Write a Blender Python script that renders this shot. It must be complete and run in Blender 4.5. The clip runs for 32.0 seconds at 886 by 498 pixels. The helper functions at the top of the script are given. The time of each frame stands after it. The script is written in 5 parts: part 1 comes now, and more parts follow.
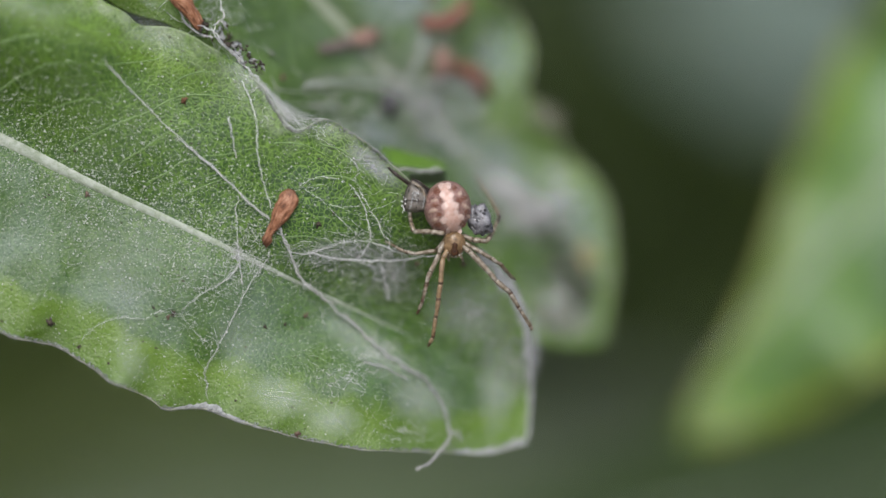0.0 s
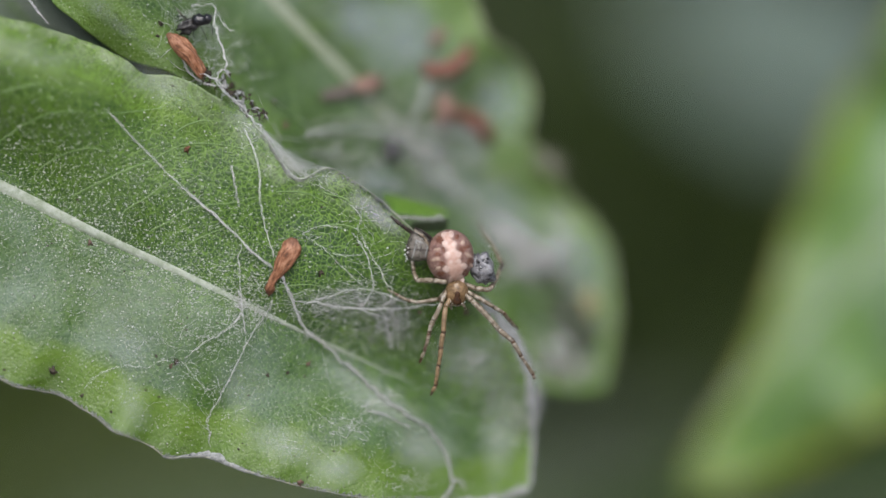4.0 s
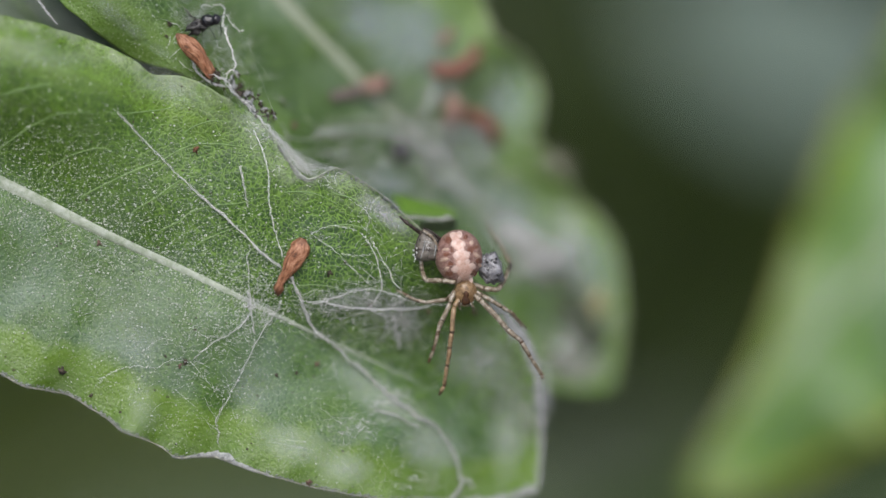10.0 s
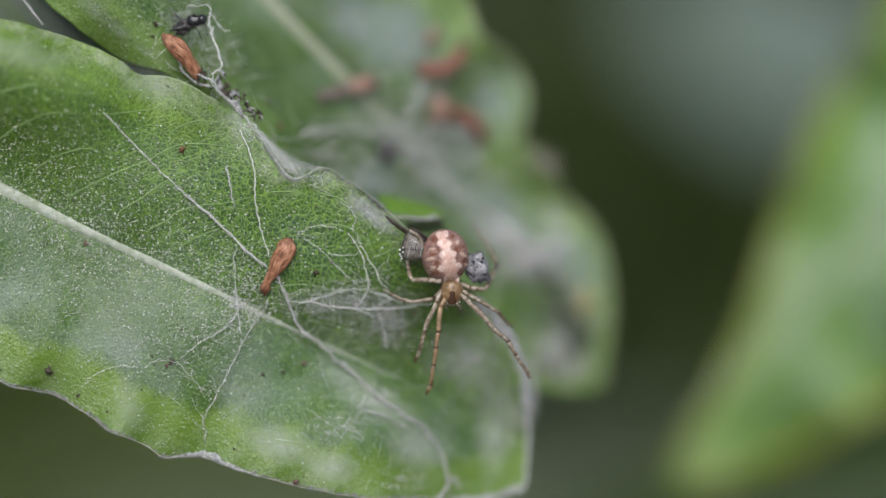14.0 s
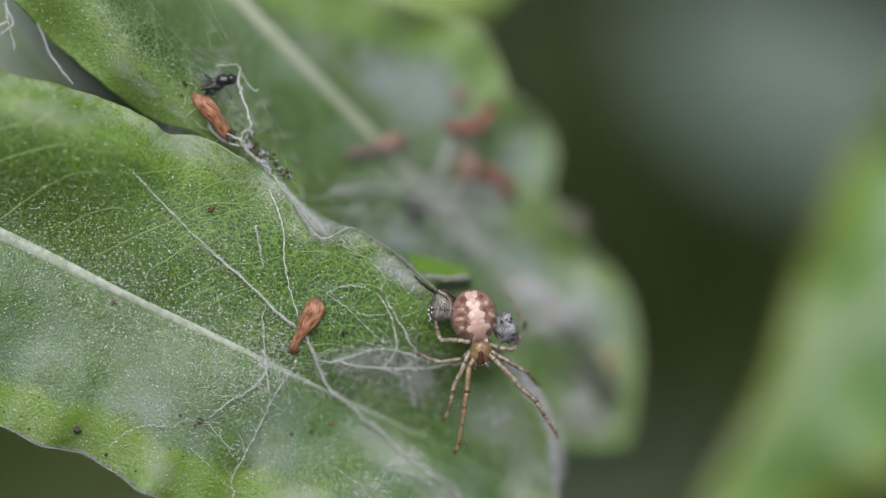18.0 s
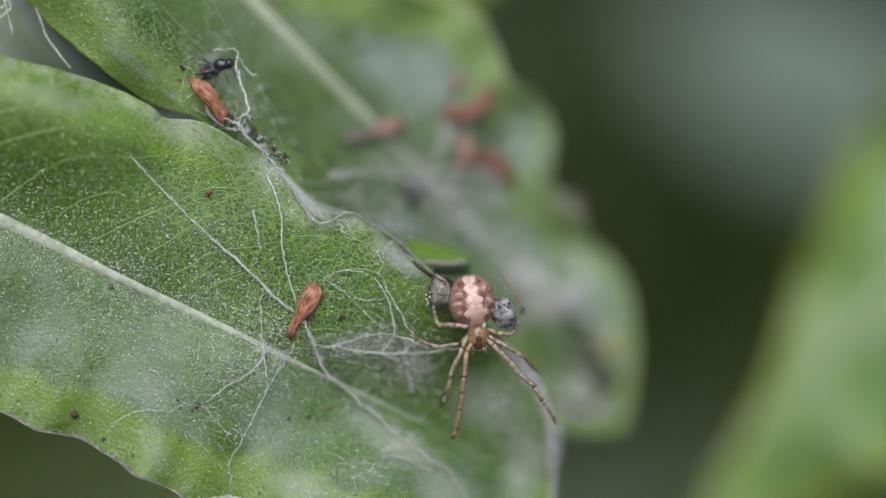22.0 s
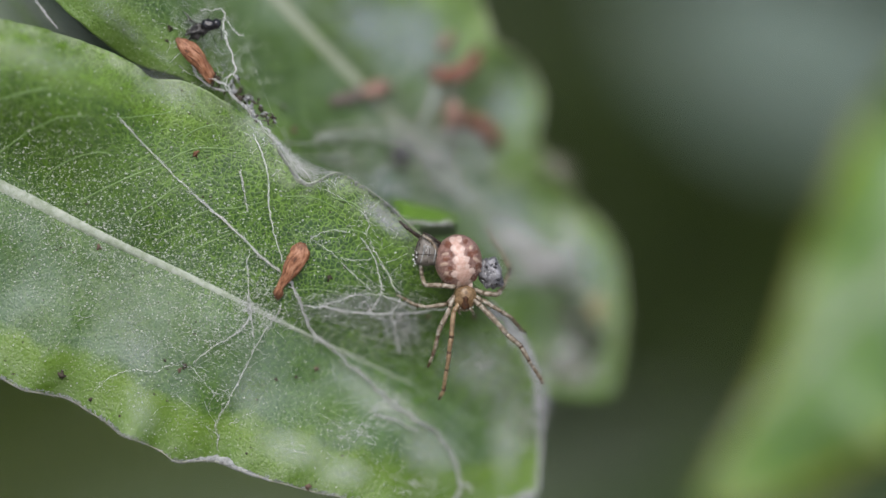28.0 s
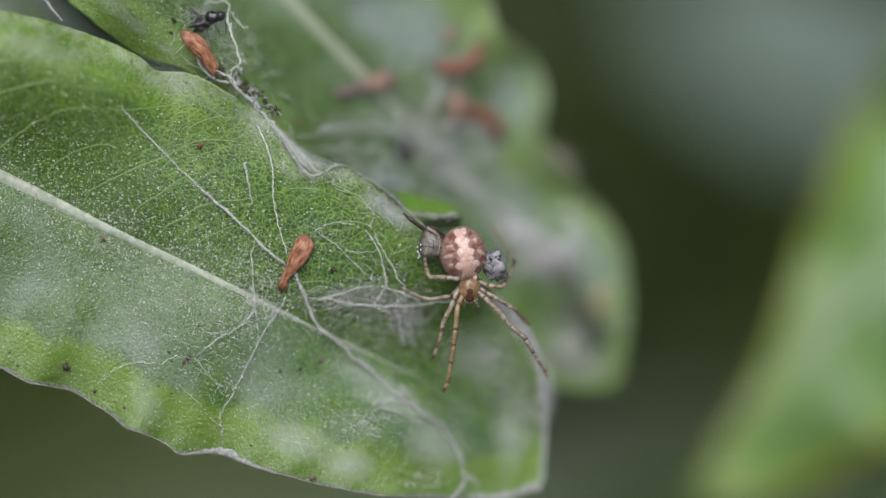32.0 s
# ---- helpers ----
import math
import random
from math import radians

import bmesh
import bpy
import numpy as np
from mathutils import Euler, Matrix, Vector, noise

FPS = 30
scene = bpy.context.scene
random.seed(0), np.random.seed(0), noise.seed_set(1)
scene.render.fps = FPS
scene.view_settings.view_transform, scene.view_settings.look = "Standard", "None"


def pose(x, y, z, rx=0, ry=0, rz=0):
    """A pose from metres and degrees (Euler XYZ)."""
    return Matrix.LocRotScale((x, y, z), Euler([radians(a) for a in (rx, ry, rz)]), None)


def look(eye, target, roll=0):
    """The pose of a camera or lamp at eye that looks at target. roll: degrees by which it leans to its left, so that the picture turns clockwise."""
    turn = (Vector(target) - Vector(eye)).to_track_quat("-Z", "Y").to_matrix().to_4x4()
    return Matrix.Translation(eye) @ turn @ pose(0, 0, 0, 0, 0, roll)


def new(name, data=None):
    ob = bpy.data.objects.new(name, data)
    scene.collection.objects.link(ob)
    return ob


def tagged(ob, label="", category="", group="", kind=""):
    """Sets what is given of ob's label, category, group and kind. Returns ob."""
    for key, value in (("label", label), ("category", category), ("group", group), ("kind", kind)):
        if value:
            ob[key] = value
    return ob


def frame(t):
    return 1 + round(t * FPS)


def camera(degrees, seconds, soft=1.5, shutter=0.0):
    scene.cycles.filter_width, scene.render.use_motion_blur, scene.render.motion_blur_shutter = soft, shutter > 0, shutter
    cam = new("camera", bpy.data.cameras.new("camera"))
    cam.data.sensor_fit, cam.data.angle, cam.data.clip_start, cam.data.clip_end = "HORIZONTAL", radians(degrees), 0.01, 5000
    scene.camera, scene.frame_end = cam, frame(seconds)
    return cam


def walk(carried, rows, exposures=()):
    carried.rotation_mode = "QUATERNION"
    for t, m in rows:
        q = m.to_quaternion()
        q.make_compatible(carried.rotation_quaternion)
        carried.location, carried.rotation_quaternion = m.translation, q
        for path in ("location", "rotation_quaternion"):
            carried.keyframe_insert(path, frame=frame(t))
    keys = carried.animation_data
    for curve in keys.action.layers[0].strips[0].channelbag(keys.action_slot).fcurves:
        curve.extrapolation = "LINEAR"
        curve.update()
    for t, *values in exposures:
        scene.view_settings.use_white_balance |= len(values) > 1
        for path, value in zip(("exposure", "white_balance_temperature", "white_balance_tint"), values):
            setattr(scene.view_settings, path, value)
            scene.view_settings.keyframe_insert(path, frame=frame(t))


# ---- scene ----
cam = camera(10.18, 32.0, soft=1.5)
cam.data.dof.use_dof = True
cam.data.dof.focus_distance = 0.2198
cam.data.dof.aperture_fstop = 9.5

# The picture plane of the close-up: x across, y away from the lens, z up the picture.
# It stands 1.1 m above the ground and the lens looks 32 degrees down.
TILT = 32
BASE = Matrix.Translation((0, 0, 1.1)) @ pose(0, 0, 0, -TILT)
MM = 0.001
FAR = 220.0            # lens to plane of focus, mm
Q = 0.0249946          # mm in one unit of the plan grid

# seconds, camera x, y, z in mm on the plane's axes, roll
PATH = [
    (0, 0.481, -219.59, -2.367, -0.13), (0.5, 1.216, -219.53, -0.539, 0.01), (1, 0.448, -219.66, 0.428, 0.14),
    (1.5, 0.286, -219.38, 0.090, 0.03), (2, 1.024, -219.52, -1.229, -0.15), (2.5, 1.006, -219.35, -1.417, -0.20),
    (3, 1.293, -219.39, -2.368, 0.10), (3.5, 0.480, -219.32, -0.721, -0.05), (5.5, 0.221, -220.18, -0.012, -0.16),
    (6, 0.029, -219.47, -1.421, -0.21), (6.5, 0.424, -219.88, -0.868, -0.20), (7, -0.289, -219.81, 0.223, -0.12),
    (7.5, -0.038, -220.25, -0.606, -0.10), (8, -0.072, -220.12, 0.174, -0.05), (8.5, 0.044, -219.78, -0.657, -0.10),
    (9, 0.155, -219.80, -0.237, -0.12), (9.5, 0.223, -219.80, -0.419, -0.09), (10, -0.013, -219.94, -0.208, -0.11),
    (10.5, 0.041, -219.89, 0.073, -0.11), (11, 0.188, -220.03, 0.088, -0.12), (11.5, 0.243, -219.82, 0.236, -0.18),
    (12, 0.449, -219.86, 0.172, -0.16), (12.5, 0.487, -219.93, 0.191, -0.19), (13, 0.452, -219.78, 0.195, -0.20),
    (13.5, 0.660, -219.98, -0.155, -0.23), (15.5, 0.119, -220.19, -0.291, -0.12), (16, 0.045, -219.94, 0.182, -0.07),
    (16.5, -0.146, -219.93, 0.374, -0.07), (17, -0.451, -220.17, 1.235, -0.10), (17.5, -0.536, -219.90, 1.293, -0.09),
    (18, -0.674, -220.21, 2.432, -0.06), (18.5, -1.259, -220.15, 2.777, 0.05), (19, -0.983, -219.83, 2.848, 0.07),
    (19.5, -1.137, -220.09, 2.863, 0.04), (20, -1.530, -220.03, 2.731, 0.10), (20.5, -0.803, -220.15, 2.677, 0.06),
    (21, -0.883, -220.15, 2.313, 0.08), (21.5, -1.116, -220.22, 1.936, 0.21), (22, -0.577, -219.98, 1.758, -0.00),
    (22.5, -0.677, -219.96, 0.944, 0.12), (23, -0.945, -219.95, 0.949, 0.13), (23.5, -0.230, -219.99, 0.730, -0.00),
    (24, -0.514, -220.16, 0.734, 0.07), (24.5, -0.463, -219.92, 0.667, 0.07), (25, -0.147, -220.01, 0.384, -0.04),
    (25.5, -0.232, -220.07, 0.413, 0.09), (27.5, 0.006, -219.83, -0.083, -0.07), (28, -0.000, -219.99, 0.000, 0.00),
    (28.5, -0.011, -219.76, -0.137, -0.00), (29, -0.028, -219.97, -0.123, -0.04), (29.5, -0.070, -220.03, -0.044, -0.02),
    (30, -0.084, -219.99, -0.054, -0.06), (30.5, -0.075, -220.04, -0.193, 0.01), (31, -0.114, -220.04, -0.296, 0.01),
    (31.5, -0.152, -220.04, -0.346, 0.01), (32, -0.190, -220.04, -0.346, 0.01),
]

walk(cam, [(t, BASE @ pose(x * MM, y * MM, z * MM, 90) @ pose(0, 0, 0, 0, 0, r)) for t, x, y, z, r in PATH])

# ---- light: an overcast sky ----
world = bpy.data.worlds.new("sky")
scene.world = world
world.use_nodes = True
wn = world.node_tree
sky = wn.nodes.new("ShaderNodeTexSky")
sky.sky_type, sky.sun_disc = "NISHITA", False
sky.sun_elevation, sky.sun_rotation = radians(55), radians(180)
sky.air_density, sky.dust_density, sky.ozone_density = 1.0, 3.0, 1.0
wn.links.new(sky.outputs[0], wn.nodes["Background"].inputs[0])
wn.nodes["Background"].inputs[1].default_value = 0.09
sun = new("sun", bpy.data.lights.new("sun", "SUN"))
sun.data.energy, sun.data.angle, sun.data.color = 2.2, radians(50), (1.0, 0.975, 0.97)
sun.matrix_basis = look((-0.1, -0.9, 3.5), (0, 0, 1.1))
scene.view_settings.exposure = 0.40


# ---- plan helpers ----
def at(a, b, y=0.0):
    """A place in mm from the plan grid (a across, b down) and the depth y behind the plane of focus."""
    k = Q * (1 + y / FAR)
    return Vector(((a - 784) * k, y, (441 - b) * k))


def smooth(x):
    x = np.clip(x, 0, 1)
    return x * x * (3 - 2 * x)


def spline(points, n=8):
    """A Catmull-Rom curve through the points."""
    p = [Vector(q) for q in points]
    p = [p[0] * 2 - p[1]] + p + [p[-1] * 2 - p[-2]]
    out = []
    for i in range(1, len(p) - 2):
        for k in range(n):
            t = k / n
            a, b, c, d = p[i - 1], p[i], p[i + 1], p[i + 2]
            out.append(0.5 * (2 * b + (c - a) * t + (2 * a - 5 * b + 4 * c - d) * t * t + (3 * b - a - 3 * c + d) * t ** 3))
    out.append(p[-2])
    return out


class Geo:
    """Vertices and faces of one mesh, in mm."""

    def __init__(self):
        self.v, self.f, self.uv, self.rim = [], [], None, None

    def tube(self, pts, r, sides=6, flat=1.0):
        """A closed tube along pts; r a radius or one per point or a function of 0..1."""
        pts = [Vector(p) for p in pts]
        n, start = len(pts), len(self.v)
        side = None
        for i, p in enumerate(pts):
            d = (pts[min(i + 1, n - 1)] - pts[max(i - 1, 0)])
            d = d.normalized() if d.length > 1e-9 else Vector((1, 0, 0))
            ref = Vector((0, 1, 0)) if abs(d.y) < 0.9 else Vector((1, 0, 0))
            side = d.cross(ref).normalized()
            up = side.cross(d).normalized()
            rad = r(i / max(n - 1, 1)) if callable(r) else (r[i] if isinstance(r, (list, tuple)) else r)
            for k in range(sides):
                a = 2 * math.pi * k / sides
                self.v.append(p + (side * math.cos(a) + up * math.sin(a) * flat) * rad)
        for i in range(n - 1):
            for k in range(sides):
                a, b = start + i * sides + k, start + i * sides + (k + 1) % sides
                self.f.append((a, b, b + sides, a + sides))
        self.f.append(tuple(start + k for k in reversed(range(sides))))
        self.f.append(tuple(start + (n - 1) * sides + k for k in range(sides)))
        return self

    def blob(self, c, r, rot=(0, 0, 0), seg=12, rings=8, rough=0.0, seed=0.0):
        """An ellipsoid with half axes r, turned, with an uneven skin."""
        m, c, start = Euler([radians(x) for x in rot]).to_matrix(), Vector(c), len(self.v)
        size = max(r)
        for j in range(rings + 1):
            th = math.pi * j / rings
            for k in range(seg if 0 < j < rings else 1):
                ph = 2 * math.pi * k / seg
                d = Vector((math.sin(th) * math.cos(ph), math.sin(th) * math.sin(ph), math.cos(th)))
                s = 1 + rough * noise.noise(d * 2.3 + Vector((seed, seed * 0.7, 3.1 + c.x)))
                self.v.append(c + m @ Vector((d.x * r[0] * s, d.y * r[1] * s, d.z * r[2] * s)))
        ring = lambda j: [start] if j == 0 else ([start + 1 + (rings - 1) * seg] if j == rings else [start + 1 + (j - 1) * seg + k for k in range(seg)])
        for j in range(rings):
            a, b = ring(j), ring(j + 1)
            for k in range(seg):
                k2 = (k + 1) % seg
                if len(a) == 1:
                    self.f.append((a[0], b[k], b[k2]))
                elif len(b) == 1:
                    self.f.append((a[k], b[0], a[k2]))
                else:
                    self.f.append((a[k], b[k], b[k2], a[k2]))
        return self

    def crumb(self, c, r, seed=0):
        """A tiny angular grain."""
        rng, c, i = random.Random(seed), Vector(c), len(self.v)
        lx, lz = rng.uniform(0.6, 1.7), rng.uniform(0.5, 1.2)
        for d in ((1, 0, 0), (-1, 0, 0), (0, 1, 0), (0, -1, 0), (0, 0, 1), (0, 0, -1)):
            self.v.append(c + Vector((d[0] * lx, d[1] * 0.7, d[2] * lz)) * r * rng.uniform(0.5, 1.3))
        self.f += [(i + a, i + b, i + e) for a, b, e in ((0, 2, 4), (2, 1, 4), (1, 3, 4), (3, 0, 4), (2, 0, 5), (1, 2, 5), (3, 1, 5), (0, 3, 5))]
        return self

    def sheet(self, rows, thick, uv=None, rim=None):
        """A closed sheet from a grid of places, thickened away from the lens."""
        nr, nc, start = len(rows), len(rows[0]), len(self.v)
        for r in rows:
            self.v += [Vector(p) for p in r]
        for r in rows:
            self.v += [Vector(p) + Vector((0, thick, 0)) for p in r]
        n = nr * nc
        idx = lambda i, j, l: start + l * n + i * nc + j
        for i in range(nr - 1):
            for j in range(nc - 1):
                self.f.append((idx(i, j, 0), idx(i + 1, j, 0), idx(i + 1, j + 1, 0), idx(i, j + 1, 0)))
                self.f.append((idx(i, j, 1), idx(i, j + 1, 1), idx(i + 1, j + 1, 1), idx(i + 1, j, 1)))
        for i in range(nr - 1):
            for j in (0, nc - 1):
                q = (idx(i, j, 0), idx(i, j, 1), idx(i + 1, j, 1), idx(i + 1, j, 0))
                self.f.append(q if j == 0 else q[::-1])
        for j in range(nc - 1):
            for i in (0, nr - 1):
                q = (idx(i, j, 0), idx(i, j + 1, 0), idx(i, j + 1, 1), idx(i, j, 1))
                self.f.append(q if i == 0 else q[::-1])
        if uv is not None:
            flat = [c for r in uv for c in r]
            self.uv = flat + flat
        if rim is not None:
            flat = [c for r in rim for c in r]
            self.rim = flat + flat
        return self

    def mesh(self, name, material, origin=(0, 0, 0)):
        o = Vector(origin)
        me = bpy.data.meshes.new(name)
        me.from_pydata([(p - o) * MM for p in self.v], [], self.f)
        me.polygons.foreach_set("use_smooth", [True] * len(me.polygons))
        if self.uv is not None:
            layer = me.uv_layers.new(name="blade")
            for lp, item in zip(me.loops, layer.data):
                item.uv = self.uv[lp.vertex_index]
        if self.rim is not None:
            me.attributes.new("rim", "FLOAT", "POINT").data.foreach_set("value", self.rim)
        me.materials.append(material)
        me.update()
        return me


def thing(name, geo, material, label, category, origin=(0, 0, 0), group="", kind=""):
    """A top-level mesh on the plane of the close-up, with its origin at a place in mm."""
    ob = new(name, geo.mesh(name, material, origin) if geo else None)
    ob.matrix_basis = BASE @ Matrix.Translation(Vector(origin) * MM)
    ob["mm"] = tuple(origin)
    return tagged(ob, label, category, group, kind)


def part(name, geo, material, parent, label="", kind=""):
    """One mesh under a thing or part; its geometry is given on the plane of the close-up."""
    root = parent
    while root.parent:
        root = root.parent
    ob = new(name, geo.mesh(name, material, tuple(root["mm"])))
    ob.parent = parent
    return tagged(ob, label, kind=kind)


# ---- materials ----
def nodes_of(name, rough=0.5, spec=0.5):
    m = bpy.data.materials.new(name)
    m.use_nodes = True
    t = m.node_tree
    b = t.nodes["Principled BSDF"]
    b.inputs["Roughness"].default_value = rough
    b.inputs["Specular IOR Level"].default_value = spec
    return m, t, b


def node(t, kind, **values):
    n = t.nodes.new(kind)
    for k, v in values.items():
        n.inputs[k.replace("_", " ")].default_value = v
    return n


def coords(t, scale):
    """Object coordinates, scaled: 1000 gives millimetres."""
    c, m = t.nodes.new("ShaderNodeTexCoord"), t.nodes.new("ShaderNodeMapping")
    m.inputs["Scale"].default_value = (scale,) * 3
    t.links.new(c.outputs["Object"], m.inputs["Vector"])
    return m.outputs[0]


def ramp(t, fac, stops):
    r = t.nodes.new("ShaderNodeValToRGB")
    while len(r.color_ramp.elements) < len(stops):
        r.color_ramp.elements.new(0.5)
    for e, (pos, col) in zip(r.color_ramp.elements, stops):
        e.position, e.color = pos, (*col, 1) if len(col) == 3 else col
    t.links.new(fac, r.inputs[0])
    return r.outputs[0]


def mix(t, fac, a, b, how="MIX"):
    m = t.nodes.new("ShaderNodeMix")
    m.data_type, m.blend_type = "RGBA", how
    for sock, v in ((m.inputs[0], fac), (m.inputs[6], a), (m.inputs[7], b)):
        if isinstance(v, bpy.types.NodeSocket):
            t.links.new(v, sock)
        else:
            sock.default_value = v if isinstance(v, (int, float)) else (*v, 1)
    return m.outputs[2]


def maths(t, op, a, b=0.0, clamp=False):
    m = t.nodes.new("ShaderNodeMath")
    m.operation, m.use_clamp = op, clamp
    for sock, v in zip(m.inputs, (a, b)):
        if isinstance(v, bpy.types.NodeSocket):
            t.links.new(v, sock)
        else:
            sock.default_value = v
    return m.outputs[0]


def bump(t, b, height, strength, distance):
    n = t.nodes.new("ShaderNodeBump")
    n.inputs["Strength"].default_value, n.inputs["Distance"].default_value = strength, distance
    t.links.new(height, n.inputs["Height"])
    t.links.new(n.outputs[0], b.inputs["Normal"])


def mottled(name, dark, light, scale, rough=0.6, spec=0.4, fine=6.0, relief=0.3, clear=0.0):
    """Two colours mixed by coarse and fine grain; scale in grains per mm."""
    m, t, b = nodes_of(name, rough, spec)
    v = coords(t, 1000 * scale)
    big, small = node(t, "ShaderNodeTexNoise", Scale=1.0, Detail=3.0), node(t, "ShaderNodeTexNoise", Scale=fine, Detail=4.0)
    for n in (big, small):
        t.links.new(v, n.inputs["Vector"])
    f = maths(t, "ADD", maths(t, "MULTIPLY", big.outputs[0], 0.6), maths(t, "MULTIPLY", small.outputs[0], 0.4))
    t.links.new(ramp(t, f, [(0.32, dark), (0.68, light)]), b.inputs["Base Color"])
    bump(t, b, small.outputs[0], relief, 0.00004 / scale)
    if clear:
        b.inputs["Transmission Weight"].default_value = clear
    return m


def blade(name, deep, light, vein, bloom_sheen=0.3, specks=0.6, yellow=0.6, rough=0.42, half=(1.0, 1.0), inset=2.0, clean=99.0, scurf=0.0, lift=0.0, tint=(0.135, 0.240, 0.006), drift=(0, 0), fade=1.0, upper=1.0):
    """Leaf skin: net of fine veins, domed cells, waxy coat with painted sky sheen, dust and yellowing margin.
    The UV map holds mm along the midrib and mm across it; the attribute rim the mm to the margin."""
    m, t, b = nodes_of(name, rough, 0.5)
    uv = t.nodes.new("ShaderNodeUVMap")
    uv.uv_map = "blade"
    uvv = uv.outputs[0]
    warp = node(t, "ShaderNodeTexNoise", Scale=1.3, Detail=2.0)
    t.links.new(uvv, warp.inputs["Vector"])
    wv = t.nodes.new("ShaderNodeVectorMath")
    wv.operation = "MULTIPLY_ADD"
    t.links.new(warp.outputs["Color"], wv.inputs[0])
    wv.inputs[1].default_value = (0.12, 0.12, 0)
    t.links.new(uvv, wv.inputs[2])
    cells = []
    for size in (4.7, 1.15):
        vo = t.nodes.new("ShaderNodeTexVoronoi")
        vo.feature = "DISTANCE_TO_EDGE"
        vo.inputs["Scale"].default_value = size
        t.links.new(wv.outputs[0], vo.inputs["Vector"])
        cells.append(vo.outputs["Distance"])
    place = t.nodes.new("ShaderNodeSeparateXYZ")
    t.links.new(uvv, place.inputs[0])
    clear = ramp(t, maths(t, "DIVIDE", place.outputs[0], 20.0), [(0.30, (fade,) * 3), (0.58, (1, 1, 1))])
    net = ramp(t, cells[0], [(0.02, (1, 1, 1)), (0.082, (0, 0, 0))])
    net2 = ramp(t, cells[1], [(0.012, (1, 1, 1)), (0.055, (0, 0, 0))])
    patch = node(t, "ShaderNodeTexNoise", Scale=0.33, Detail=4.0, Roughness=0.6)
    t.links.new(uvv, patch.inputs["Vector"])
    grain = node(t, "ShaderNodeTexNoise", Scale=7.0, Detail=3.0)
    t.links.new(uvv, grain.inputs["Vector"])
    col = mix(t, ramp(t, patch.outputs[0], [(0.38, (0, 0, 0)), (0.64, (1, 1, 1))]), deep, light)
    # yellowing towards the margin, in patches
    sep = t.nodes.new("ShaderNodeSeparateXYZ")
    t.links.new(uvv, sep.inputs[0])
    at_rim = t.nodes.new("ShaderNodeAttribute")
    at_rim.attribute_name = "rim"
    near = maths(t, "SUBTRACT", 1.0, maths(t, "DIVIDE", at_rim.outputs["Fac"], inset))
    y = ramp(t, maths(t, "ADD", near, maths(t, "MULTIPLY", patch.outputs[0], 1.1)), [(0.72, (0, 0, 0)), (1.55, (1, 1, 1))])
    low = ramp(t, maths(t, "ADD", maths(t, "MULTIPLY", sep.outputs[1], 0.05), 0.5), [(0.45, (1, 1, 1)), (0.60, (upper,) * 3)])
    y = maths(t, "MULTIPLY", y, maths(t, "MAXIMUM", low, ramp(t, maths(t, "DIVIDE", place.outputs[0], 20.0), [(0.28, (1, 1, 1)), (0.50, (0, 0, 0))])))
    col = mix(t, maths(t, "MULTIPLY", y, yellow), col, tint)
    if fade < 1:
        # the upper half is paler and yellower towards its base
        pale_base = maths(t, "MULTIPLY", maths(t, "SUBTRACT", 1.0, low, True), ramp(t, maths(t, "DIVIDE", place.outputs[0], 20.0), [(0.20, (0.36,) * 3), (0.52, (0, 0, 0))]))
        col = mix(t, pale_base, col, tint)
    col = mix(t, maths(t, "MULTIPLY", grain.outputs[0], 0.5), col, tuple(c * 0.55 for c in deep))
    # waxy coat, films of silk, and sky sheen painted as pale colour
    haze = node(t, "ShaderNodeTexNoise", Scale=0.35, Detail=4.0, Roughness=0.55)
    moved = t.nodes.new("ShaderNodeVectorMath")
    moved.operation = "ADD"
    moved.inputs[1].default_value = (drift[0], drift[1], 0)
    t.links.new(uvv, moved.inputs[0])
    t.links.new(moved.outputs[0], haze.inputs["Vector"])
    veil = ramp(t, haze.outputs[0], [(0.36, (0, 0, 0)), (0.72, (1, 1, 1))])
    # painted sheen is stronger on the half of the blade that faces the sky
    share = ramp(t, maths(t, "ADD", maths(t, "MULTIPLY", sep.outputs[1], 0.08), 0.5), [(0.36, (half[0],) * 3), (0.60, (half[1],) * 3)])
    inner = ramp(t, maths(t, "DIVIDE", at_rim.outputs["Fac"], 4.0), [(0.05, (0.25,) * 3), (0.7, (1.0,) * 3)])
    # lift lightens the same half in colour, for the light it catches
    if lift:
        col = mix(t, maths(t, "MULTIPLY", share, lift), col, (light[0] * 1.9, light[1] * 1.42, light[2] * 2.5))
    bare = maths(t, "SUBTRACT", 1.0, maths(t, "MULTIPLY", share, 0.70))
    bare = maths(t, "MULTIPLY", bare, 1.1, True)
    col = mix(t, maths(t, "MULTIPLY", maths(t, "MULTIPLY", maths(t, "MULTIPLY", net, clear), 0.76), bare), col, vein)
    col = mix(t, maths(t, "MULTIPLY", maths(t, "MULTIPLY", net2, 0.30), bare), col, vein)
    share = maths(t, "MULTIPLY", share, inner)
    col = mix(t, maths(t, "MULTIPLY", maths(t, "MULTIPLY", veil, share), bloom_sheen), col, (0.35, 0.43, 0.41))
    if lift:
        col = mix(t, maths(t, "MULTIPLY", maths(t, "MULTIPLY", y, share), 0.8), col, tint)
    # whitish scurf along the margin, in stretches
    edge = maths(t, "SUBTRACT", 1.0, maths(t, "DIVIDE", at_rim.outputs["Fac"], 1.5), True)
    col = mix(t, maths(t, "MULTIPLY", maths(t, "MULTIPLY", edge, ramp(t, warp.outputs[0], [(0.34, (0, 0, 0)), (0.6, (1, 1, 1))])), maths(t, "MULTIPLY", bare, scurf)), col, (0.42, 0.46, 0.36))
